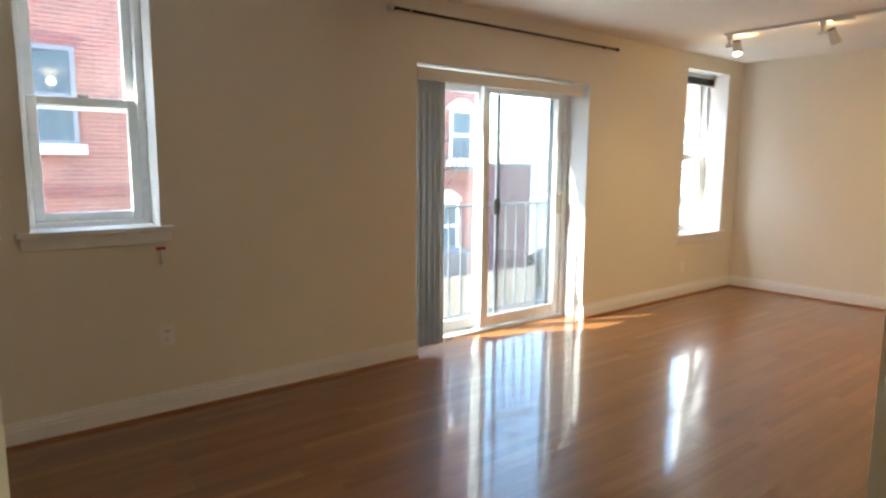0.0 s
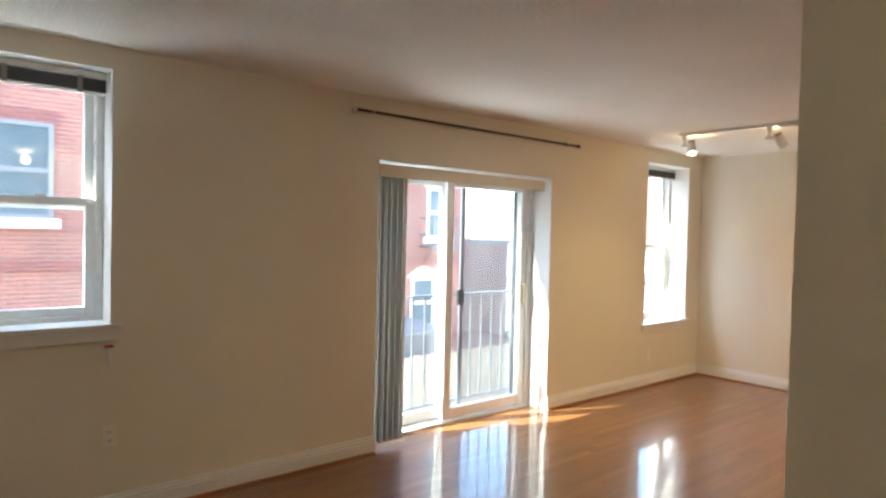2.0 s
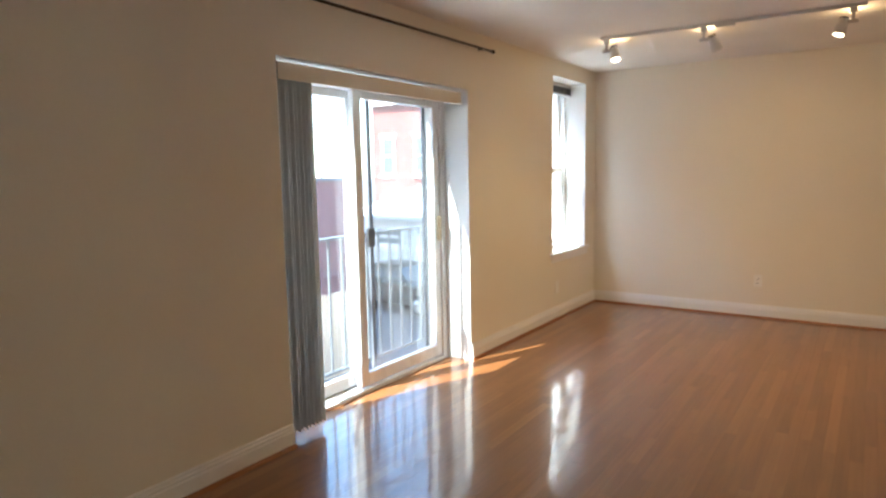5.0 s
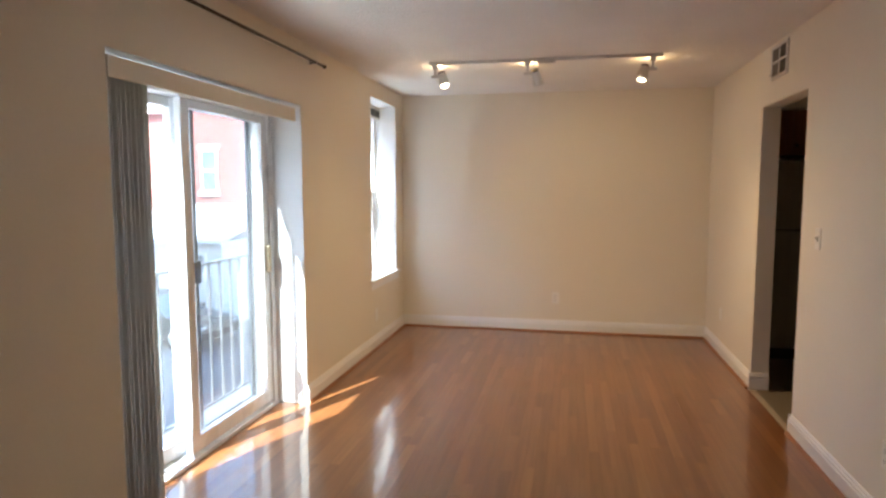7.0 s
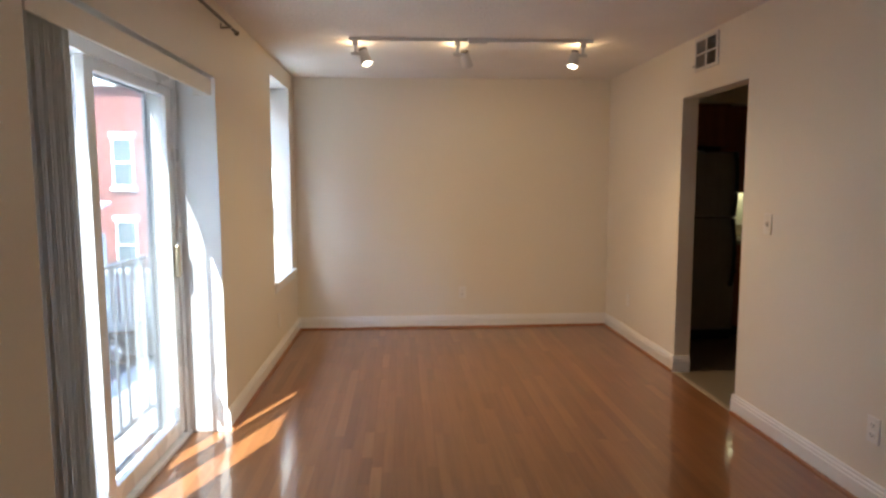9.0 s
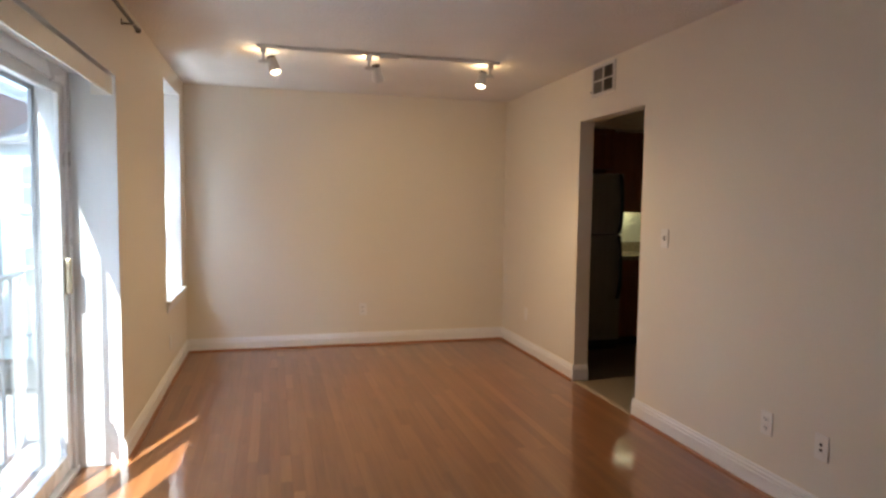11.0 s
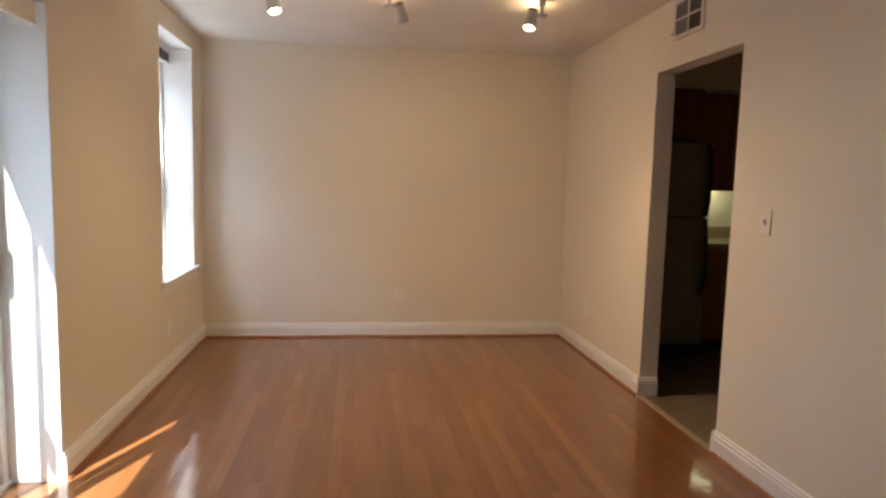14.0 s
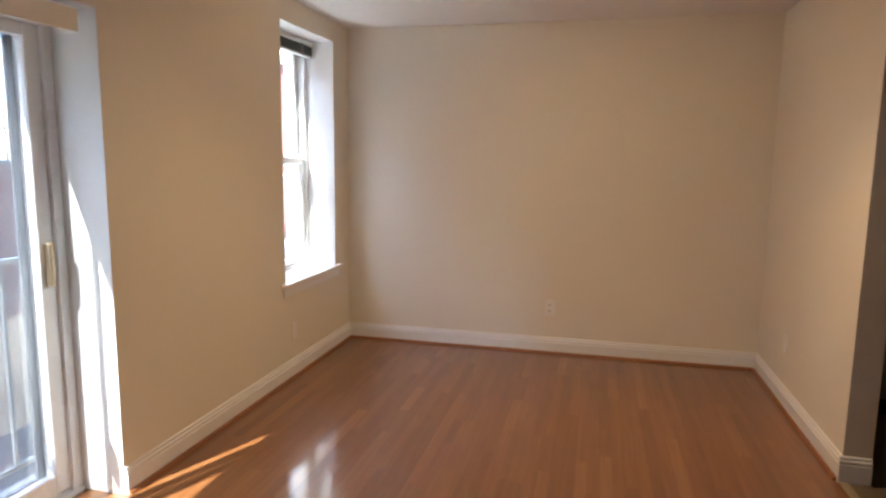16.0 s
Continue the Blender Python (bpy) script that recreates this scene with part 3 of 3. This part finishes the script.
    part("stem", boxes((TX - 0.012, TX + 0.012, y - 0.02, y + 0.02, H - 0.055, H - 0.022), (TX - 0.007, TX + 0.007, y - 0.008, y + 0.008, H - 0.11, H - 0.05),
                       (TX - 0.009, TX + 0.009, min(y + 0.03 * side, y - 0.045 * side), max(y + 0.03 * side, y - 0.045 * side), H - 0.118, H - 0.098), bevel=0.002), FIXTURE, h)
    tip = top + way * 0.108
    part("bulb", turned([(0.024, -0.02), (0.026, -0.008), (0.022, 0.0), (0.012, 0.005), (0.002, 0.007)], 24, Matrix.Translation(tip) @ way.to_track_quat("Z", "Y").to_matrix().to_4x4()), BULB, h, "lit warm bulb")
    lamp("spot_lamp", "SPOT", look(tip + way * 0.03, tip + way * 2), watts, (1.0, 0.65, 0.33), size=0.04, cone=155)
    lamp("back_lamp", "POINT", Matrix.Translation((TX + 0.15, y, H - 0.07)), 0.12, (1.0, 0.62, 0.28), size=0.02)

# ---- unseen light added in the hall as fill, to brighten the short wall's end ----
hl = thing("hall_fill_light", (1.16, -0.9, H), "unseen round flush ceiling light added as fill in the hall", "ceiling light")
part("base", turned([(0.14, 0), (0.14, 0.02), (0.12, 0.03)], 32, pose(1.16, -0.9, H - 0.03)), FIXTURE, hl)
part("dome", turned([(0.004, 0), (0.07, 0.012), (0.11, 0.035), (0.125, 0.06)], 32, pose(1.16, -0.9, H - 0.09)), HALLFILL, hl, "lit frosted dome of the added hall light")
lamp("hall_fill_lamp", "POINT", Matrix.Translation((1.16, -0.9, H - 0.16)), 0.9, (1.0, 0.9, 0.75), size=0.04)

# ---- kitchen ----
fx, fy0, fy1 = 6.20, 0.07, 0.82
fr = thing("refrigerator", (6.55, 0.45, 0), "dark stainless top-freezer refrigerator with black handles", "refrigerator")
part("body", boxes((fx + 0.07, 6.88, fy0, fy1, 0.03, 1.71), bevel=0.006), BLACK, fr)
fd = part("freezer_door", boxes((fx, fx + 0.066, fy0 + 0.003, fy1 - 0.003, 1.128, 1.705), bevel=0.012), FRIDGE, fr)
ld = part("fridge_door", boxes((fx, fx + 0.066, fy0 + 0.003, fy1 - 0.003, 0.10, 1.116), bevel=0.012), FRIDGE, fr)
part("kick_grille", boxes((fx + 0.03, fx + 0.08, fy0 + 0.01, fy1 - 0.01, 0.0, 0.095), bevel=0.004), BLACK, fr)


def pull(z0, z1, parent):
    bm = bmesh.new()
    k = 10
    for i in range(k):
        a, b = z0 + (z1 - z0) * i / k, z0 + (z1 - z0) * (i + 1) / k
        o = lambda z: 0.05 * math.sin(math.pi * min(1, max(0, (z - z0) / (z1 - z0)))) ** 0.5
        vs = []
        for z in (a, b):
            vs.append([bm.verts.new((fx - o(z) + dx, fy0 + 0.045 + dy, z)) for dx, dy in ((-0.012, -0.014), (-0.012, 0.014), (0.01, 0.014), (0.01, -0.014))])
        for j in range(4):
            bm.faces.new((vs[0][j], vs[0][(j + 1) % 4], vs[1][(j + 1) % 4], vs[1][j]))
    bmesh.ops.remove_doubles(bm, verts=bm.verts, dist=1e-5)
    part("handle", bm, BLACK, parent, "curved black handle")


pull(1.14, 1.70, fd)
pull(0.50, 1.11, ld)


def cabinet(name, x0, x1, y0, y1, z0, z1, doors, label, toe=False):
    c = thing(name, ((x0 + x1) / 2, (y0 + y1) / 2, z0), label, "cabinet", "kitchen cabinets")
    zb = z0 + (0.1 if toe else 0)
    part("body", boxes((x0 + 0.02, x1, y0 + 0.001, y1 - 0.001, zb, z1)), CABWOOD, c)
    if toe:
        part("toe_kick", boxes((x0 + 0.08, x1, y0 + 0.001, y1 - 0.001, z0, zb)), BLACK, c)
    elif z0 < 1.5:
        part("light_rail", boxes((x0 + 0.002, x0 + 0.02, y0 + 0.001, y1 - 0.001, z0 - 0.045, z0), bevel=0.002), CABWOOD, c)
    w = (y1 - y0) / doors
    for i in range(doors):
        a, b = y0 + i * w + 0.003, y0 + (i + 1) * w - 0.003
        rows = [(zb + 0.004, z1 - 0.17), (z1 - 0.16, z1 - 0.004)] if toe else [(zb + 0.004, z1 - 0.004)]
        for p, q in rows:
            s = 0.05 if q - p > 0.3 else 0.03
            d = part("door", boxes((x0, x0 + 0.02, a, a + s, p, q), (x0, x0 + 0.02, b - s, b, p, q), (x0, x0 + 0.02, a + s, b - s, p, p + s), (x0, x0 + 0.02, a + s, b - s, q - s, q),
                                   (x0 + 0.008, x0 + 0.016, a + s, b - s, p + s, q - s), bevel=0.002), CABWOOD, c)
            part("knob", turned([(0.006, 0), (0.006, 0.012), (0.014, 0.018), (0.012, 0.026), (0.003, 0.028)], 14, pose(x0, b - 0.03, (p + q) / 2 if s < 0.05 else (q - 0.08 if toe else p + 0.08), 0, -90, 0)), DARKMETAL, d)


cabinet("base_cabinet", 6.30, 6.90, -0.72, 0.06, 0.0, 0.87, 2, "cherry wood base cabinet under the counter", True)
cabinet("base_cabinet", 6.30, 6.90, -1.50, -0.72, 0.0, 0.87, 2, "cherry wood base cabinet under the counter", True)
cabinet("wall_cabinet", 6.57, 6.90, -0.72, 0.06, 1.38, 2.15, 2, "dark cherry wall cabinet over a lit counter")
cabinet("wall_cabinet", 6.57, 6.90, -1.50, -0.72, 1.38, 2.15, 2, "dark cherry wall cabinet over a lit counter")
cabinet("wall_cabinet", 6.40, 6.90, 0.06, 0.88, 1.76, 2.15, 2, "dark cherry cabinet above the refrigerator")
setting("soffit", boxes((6.36, XE - 0.001, SOUTH, YS - T - 0.001, 2.152, H - 0.001)), PAINT, "cream soffit over the cabinets", "soffit")
ct = tagged(part("worktop", boxes((6.27, 6.905, -1.52, 0.062, 0.87, 0.91), (6.885, 6.905, -1.52, 0.062, 0.91, 1.01), bevel=0.004), COUNTER), "speckled brown worktop with a low upstand", "worktop")
bs = setting("backsplash", boxes((6.903, 6.9145, -1.52, 0.066, 1.011, 1.38)), TILE, "pale cream backsplash lit from above", "backsplash")
uc = thing("under_cabinet_light", (6.74, -0.35, 1.38), "lit tube under the wall cabinet", "light")
part("housing", boxes((6.70, 6.80, -0.70, 0.04, 1.362, 1.38), bevel=0.003), FIXTURE, uc)
part("tube", rod((6.76, -0.68, 1.354), (6.76, 0.02, 1.354), 0.008), UNDERGLOW, uc, "glowing tube")
ua = bpy.data.lights.new("under_cabinet_lamp", "AREA")
ua.shape, ua.size, ua.size_y, ua.energy, ua.color = "RECTANGLE", 0.06, 0.68, 0.065, (1.0, 0.9, 0.5)
new("under_cabinet_lamp", ua).matrix_world = look((6.77, -0.33, 1.34), (6.82, -0.33, 0.9))

# ---- outside ----
G = -3.0
ground = setting("ground", boxes((-400, 400, YOUT, 800, G - 0.5, G)), ASPHALT, "grey asphalt yard and street", "ground")
setting("ground_behind", boxes((-400, 400, -400, YOUT, G - 0.5, G)), ASPHALT, "grey asphalt", "ground")
setting("facade_below", boxes((XW - 3, XE + 3, YN, YOUT, G, -0.1), (XW - 3, XW - T, YN, YOUT, -0.1, 6.5), (XE + T, XE + 3, YN, YOUT, -0.1, 6.5), (XW - T, XE + T, YN, YOUT, H + 0.15, 6.5)), BRICK1,
        "red brick outside wall of the flat", "wall")
setting("pavement", boxes((-20, 17.5, YOUT, YOUT + 5.0, G, G + 0.12)), CONCRETE, "pale concrete yard below the window", "pavement")

# Juliet balcony rail
rl = thing("balcony_rail", (3.42, YOUT + 0.13, 0), "dark metal balcony rail with upright bars", "railing")
ry = YOUT + 0.14
part("top_rail", boxes((2.30, 4.60, ry - 0.02, ry + 0.02, 0.985, 1.005), bevel=0.003), RAILMETAL, rl)
part("bottom_rail", boxes((2.30, 4.60, ry - 0.012, ry + 0.012, 0.06, 0.08), bevel=0.002), RAILMETAL, rl)
for i in range(18):
    x = 2.36 + i * 0.13
    part("bar", boxes((x - 0.007, x + 0.007, ry - 0.007, ry + 0.007, 0.08, 0.985)), RAILMETAL, rl)
for x in (2.30, 4.58):
    for z in (0.07, 0.995):
        part("wall_bracket", boxes((x, x + 0.02, YOUT, ry, z - 0.01, z + 0.01)), RAILMETAL, rl)


def far_window(parent, u, z, w, h, face, arched, frame_mat, ac=False):
    """A window on a facade; face(u, out, z) gives the place on it."""
    def fb(rows, bev=0.0):
        bm = bmesh.new()
        for u0, u1, o0, o1, z0, z1 in rows:
            a, b = face(u0, o0, z0), face(u1, o1, z1)
            box(bm, *sorted((a[0], b[0])), *sorted((a[1], b[1])), *sorted((a[2], b[2])))
        return bm
    f = 0.07
    win = part("window", fb([(u - w / 2, u - w / 2 + f, 0.0, 0.05, z, z + h), (u + w / 2 - f, u + w / 2, 0.0, 0.05, z, z + h), (u - w / 2 + f, u + w / 2 - f, 0.0, 0.05, z + h - f, z + h),
                             (u - w / 2 + f, u + w / 2 - f, 0.0, 0.05, z, z + f), (u - w / 2 + f, u + w / 2 - f, 0.0, 0.055, z + h / 2 - 0.04, z + h / 2 + 0.04)]), frame_mat, parent)
    part("pane", fb([(u - w / 2 + f, u + w / 2 - f, 0.004, 0.02, z + f, z + h / 2 - 0.04)]), DARKGLASS, win)
    part("pane", fb([(u - w / 2 + f, u + w / 2 - f, 0.004, 0.02, z + h / 2 + 0.04, z + h - f)]), DARKGLASS, win)
    part("sill", fb([(u - w / 2 - 0.1, u + w / 2 + 0.1, 0, 0.12, z - 0.16, z)]), STONE, win)
    if arched:
        bm = bmesh.new()
        pts = [(u - w / 2 - 0.08 + (w + 0.16) * i / 10, z + h + 0.22 * math.sin(math.pi * i / 10)) for i in range(11)]
        for (u0, za), (u1, zb) in zip(pts, pts[1:]):
            q = [face(uu, oo, zz) for oo in (0.0, 0.06) for uu, zz in ((u0, z + h), (u1, z + h), (u1, zb + 0.06), (u0, za + 0.06))]
            v = [bm.verts.new(p) for p in q]
            for ids in ((0, 1, 2, 3), (4, 7, 6, 5), (0, 4, 5, 1), (2, 6, 7, 3), (0, 3, 7, 4), (1, 5, 6, 2)):
                bm.faces.new([v[k] for k in ids])
        part("arch", bm, STONE, win)
    else:
        part("lintel", fb([(u - w / 2 - 0.1, u + w / 2 + 0.1, 0, 0.03, z + h, z + h + 0.2)]), BRICK2 if frame_mat is DARKFRAME else STONE, win)
    if ac:
        part("air_conditioner", fb([(u - w / 2 + f, u + w / 2 - f, 0.05, 0.3, z + f, z + f + 0.4)]), WHITEWALL, win)


# brick house opposite, across the yard
BY = 13.0
h1 = thing("brick_house", (2, BY, G), "red brick apartment house with arched white windows", "house")
part("wall", boxes((-16, 11.4, BY, BY + 9, G, 8.0)), BRICK1, h1)
part("roof", boxes((-16.2, 11.6, BY - 0.25, BY + 9.2, 8.0, 8.4)), STONE, h1, "pale cornice")
part("string_course", boxes((-16, 11.4, BY - 0.06, BY, 0.74, 0.9)), BRICK2, h1)
north_face = lambda u, o, z: (u, BY - o, z)
for u in (-12.0, -8.5, -5.0, 5.2, 7.6):
    for z in (-1.5, 1.35, 4.2):
        far_window(h1, u, z, 0.95, 1.5, north_face, True, VINYL)
for u, z in ((9.98, -0.87), (10.43, 1.4), (10.43, 4.2)):
    far_window(h1, u, z, 0.74, 1.25, north_face, True, VINYL)
for z in (1.35, 4.2):
    far_window(h1, 1.5, z + 0.25, 0.9, 1.6, north_face, False, DARKFRAME)
# iron window guard and fire escape
fe = thing("iron_balconette", (10.4, BY - 0.5, 1.2), "dark iron balconette under a brick house window", "balconette")
part("platform", boxes((9.85, 10.95, BY - 0.4, BY - 0.001, 1.15, 1.19)), RAILMETAL, fe)
for z in (1.45, 1.85):
    part("guard_rail", boxes((9.85, 10.95, BY - 0.4, BY - 0.37, z, z + 0.03), (9.85, 9.88, BY - 0.37, BY - 0.001, z, z + 0.03), (10.92, 10.95, BY - 0.37, BY - 0.001, z, z + 0.03)), RAILMETAL, fe)
for i in range(9):
    x = 9.85 + i * 0.135
    part("bar", boxes((x, x + 0.018, BY - 0.395, BY - 0.375, 1.19, 1.85)), RAILMETAL, fe)
for i in range(2):
    part("brace", rod((10.0 + 0.8 * i, BY - 0.38, 1.15), (10.0 + 0.8 * i, BY, 0.75), 0.015, 8), RAILMETAL, fe)

# low dark brick annexe
an = thing("brick_annexe", (12.8, 14, G), "low dark brick annexe with a flat roof", "outbuilding")
part("wall", boxes((11.5, 14.05, 14.0, 20.0, G, 1.24)), BRICK3, an)
part("coping", boxes((11.45, 14.12, 13.92, 20.1, 1.24, 1.33)), ROOFGREY, an)
esc = thing("fire_escape", (13.2, 14.6, 1.33), "rust-red iron fire escape above the annexe roof", "fire escape")
for x in (12.45, 12.95, 13.4):
    part("post", rod((x, 14.6, 1.33), (x, 14.6, 2.75 if x < 13.2 else 2.3), 0.02, 8), RUST, esc)
for z in (1.9, 2.25):
    part("guard_rail", rod((12.45, 14.6, z), (13.4, 14.6, z), 0.018, 8), RUST, esc)
for k in (0.0, 0.12):
    part("stringer", rod((12.95, 14.6, 1.65 + k), (13.95, 14.6, 2.2 + k), 0.018, 8), RUST, esc)

# board fence and shed in the yard
fence = thing("board_fence", (9, 11.2, G), "weathered upright board fence in the yard", "fence")
for i in range(41):
    x = 5.0 + i * 0.155
    part("board", boxes((x, x + 0.145, 11.2, 11.225, G, -1.15 + 0.02 * math.sin(i * 2.1))), FENCEWOOD, fence)
part("rail", boxes((5.0, 11.35, 11.225, 11.28, -1.5, -1.4)), FENCEWOOD, fence)
shed = thing("shed", (8, 12, G), "low shed with a dark grey roof behind the fence", "shed")
part("wall", boxes((6.5, 9.4, 11.5, 12.9, G, -0.75)), ROOFGREY, shed)
part("roof", extruded([(0, 0), (1.6, 0.1), (1.6, 0.18), (0, 0.08)], (6.4, 11.35, -0.75), (9.5, 11.35, -0.75), (0, 1, 0)), ROOFGREY, shed)

# row of brick houses across the street
BX = 25.0
for k, (y0, y1, top, m) in enumerate(((12.3, 18.5, 5.0, BRICK2), (18.5, 22.5, 4.7, BRICK2), (-2.0, 6.5, 6.8, BRICK1))):
    hs = thing("row_house", (BX, (y0 + y1) / 2, G), "red brick row house with pale cornice and sash windows", "house", "row houses")
    part("wall", boxes((BX, BX + 10, y0 + 0.01, y1 - 0.01, G, top)), m, hs)
    part("roof", boxes((BX - 0.3, BX + 10, y0 + 0.01, y1 - 0.01, top, top + 0.45)), STONE, hs, "pale cornice")
    ef = lambda u, o, z: (BX - o, u, z)
    nw = max(2, int((y1 - y0) / 2.0))
    for i in range(nw):
        for z in (-1.7, 1.35):
            far_window(hs, y0 + (y1 - y0) * (i + 0.5) / nw, z, 0.78, 1.8, ef, False, VINYL)
    if k == 0:
        part("air_conditioner", boxes((BX - 0.35, BX, 15.1, 15.7, 0.62, 1.05), bevel=0.02), WHITEWALL, hs, "white window air conditioner")

# pale blue-grey house between the brick rows
sd = thing("siding_house", (BX, 9.4, G), "pale blue-grey siding house with a dark pitched roof", "house")
part("wall", boxes((BX + 0.3, BX + 9, 6.52, 12.28, G, 3.2)), SIDING, sd)
part("roof", extruded([(-0.3, 0), (4.5, 1.5), (9.3, 0), (9.3, -0.12), (4.5, 1.35), (-0.3, -0.12)], (BX + 0.3, 6.52, 3.32), (BX + 0.3, 12.28, 3.32), (1, 0, 0)), ROOFGREY, sd, "dark pitched roof")
for u in (7.6, 9.4, 11.2):
    for z in (-1.7, 1.1):
        far_window(sd, u, z, 0.78, 1.5, lambda u, o, z: (BX + 0.3 - o, u, z), False, VINYL)

# white garage with a pale metal roof
gar = thing("garage", (20.5, 15, G), "white garage with a pale sloping metal roof", "garage")
part("wall", boxes((18.6, 23.0, 13.2, 18.0, G, -0.2)), WHITEWALL, gar)
part("roof", extruded([(0, 0), (4.9, 1.0), (4.9, 1.1), (0, 0.1)], (18.2, 13.0, -0.22), (18.2, 18.2, -0.22), (1, 0, 0)), METALROOF, gar)
for u in (14.4, 16.4):
    far_window(gar, u, -1.25, 1.3, 0.7, lambda u, o, z: (18.6 - o, u, z), False, VINYL)
pf = thing("picket_fence", (19.5, 10.5, G), "white picket fence by the street", "fence")
for i in range(28):
    y = 7.6 + i * 0.19
    part("picket", boxes((19.5, 19.53, y, y + 0.1, G, -1.0)), WHITEWALL, pf)
part("rail", boxes((19.53, 19.58, 7.6, 12.9, -1.5, -1.4), (19.53, 19.58, 7.6, 12.9, -2.7, -2.6)), WHITEWALL, pf)


# ---- parked car ----
def car(at, turn, label):
    c = thing("parked_car", (0, 0, 0), label, "car")

    def shell(outline, half, inset=0.0, zlo=None):
        bm = bmesh.new()
        n = len(outline)
        rings = []
        for s, w in ((-1, half - 0.08), (-1, half), (1, half), (1, half - 0.08)):
            shrink = 0.97 if w < half else 1.0
            rings.append([bm.verts.new((x * shrink, s * (w - inset * max(0, z - 0.85)), z * (0.985 if w < half else 1))) for x, z in outline])
        rings = [rings[0], rings[1], rings[2], rings[3]]
        for a, b in zip(rings, rings[1:]):
            for i in range(n):
                bm.faces.new((a[i], a[(i + 1) % n], b[(i + 1) % n], b[i]))
        bm.faces.new(rings[0][::-1])
        bm.faces.new(rings[-1])
        return bm
    low = [(-2.2, 0.3), (2.15, 0.28), (2.25, 0.5), (2.2, 0.68), (1.9, 0.78), (1.05, 0.9), (-1.6, 0.95), (-2.15, 0.92), (-2.27, 0.7)]
    top = [(1.1, 0.88), (0.35, 1.38), (0.0, 1.45), (-0.9, 1.45), (-1.35, 1.36), (-1.95, 0.93)]
    b = part("body", shell(low, 0.88), CARPAINT, c)
    part("cabin", shell(top, 0.80, 0.28), DARKGLASS, c, "tinted glass cabin")
    part("roof", shell([(0.3, 1.40), (0.0, 1.47), (-0.9, 1.47), (-1.3, 1.40), (-0.9, 1.42), (0.0, 1.42)], 0.72, 0.2), CARPAINT, c)
    for s in (-1, 1):
        part("headlight", boxes((2.12, 2.22, s * 0.65 - 0.16, s * 0.65 + 0.16, 0.55, 0.68), bevel=0.02), GLASSY, b, "clear headlight")
        part("tail_light", boxes((-2.26, -2.16, s * 0.68 - 0.14, s * 0.68 + 0.14, 0.68, 0.84), bevel=0.02), LENS, b, "red tail light")
        part("mirror", boxes((0.75, 0.9, s * 0.95 - 0.08, s * 0.95 + 0.08, 0.9, 1.03), bevel=0.03), CARPAINT, b)
        for x in (-1.35, 1.4):
            m = pose(x, s * 0.80, 0.32, 90, 0, 0)
            w = part("wheel", turned([(0.2, -0.1), (0.29, -0.1), (0.32, -0.07), (0.32, 0.07), (0.29, 0.1), (0.2, 0.1)], 28, m), RUBBER, c)
            part("rim", turned([(0.06, -0.106), (0.2, -0.102), (0.2, 0.102), (0.06, 0.106)], 20, m), ALLOY, w, "silver rim")
    c.matrix_basis = pose(*at, 0, 0, turn)
    return c


GLASSY = surface("headlight_lens", (0.6, 0.62, 0.64), 0.1, 0.05)
car((16.8, 14.3, G), 262, "dark parked car on the asphalt")
car((17.0, 8.6, G), 80, "dark parked car on the asphalt by the fence")

# ---- oak strips ----
unit = mesh_of("plank", boxes((0, 1, 0, 1, -1, 0)), OAK)
W = 0.057
rng = random.Random(4)
rest = bmesh.new()
count = 0


def lay(x0, x1, y, w, keep):
    global count
    x = x0 - rng.uniform(0, 0.6)
    while x < x1:
        ln = rng.choice((0.35, 0.5, 0.7, 0.9, 1.1, 1.4)) * rng.uniform(0.85, 1.15)
        a, b = max(x, x0), min(x + ln, x1)
        x += ln
        if b - a < 0.03:
            continue
        lift = 0.0
        if keep and 1.6 < a < 5.9 and count < 300:
            ob = new("plank", unit)
            ob.parent = floor
            ob.location, ob.scale = (a + 0.0003, y + 0.0002, lift), (b - a - 0.0006, w - 0.0004, 0.014)
            count += 1
        else:
            g = 0.0002 if a < 4.0 else 0.0          # the far boards butt tightly
            box(rest, a + g, b - g, y + g, y + w - g, -0.014, lift if g else 0.0)


y = YS
while y < YN - 0.001:
    lay(XW, XE, y, min(W, YN - y), 1.5 < y < 4.1)
    y += W
y = SOUTH
while y < YS - 0.001:
    lay(XW, HALL_R, y, min(W, YS - y), False)
    y += W
part("plank_field", rest, OAK_JOINED, floor, kind="stuff")
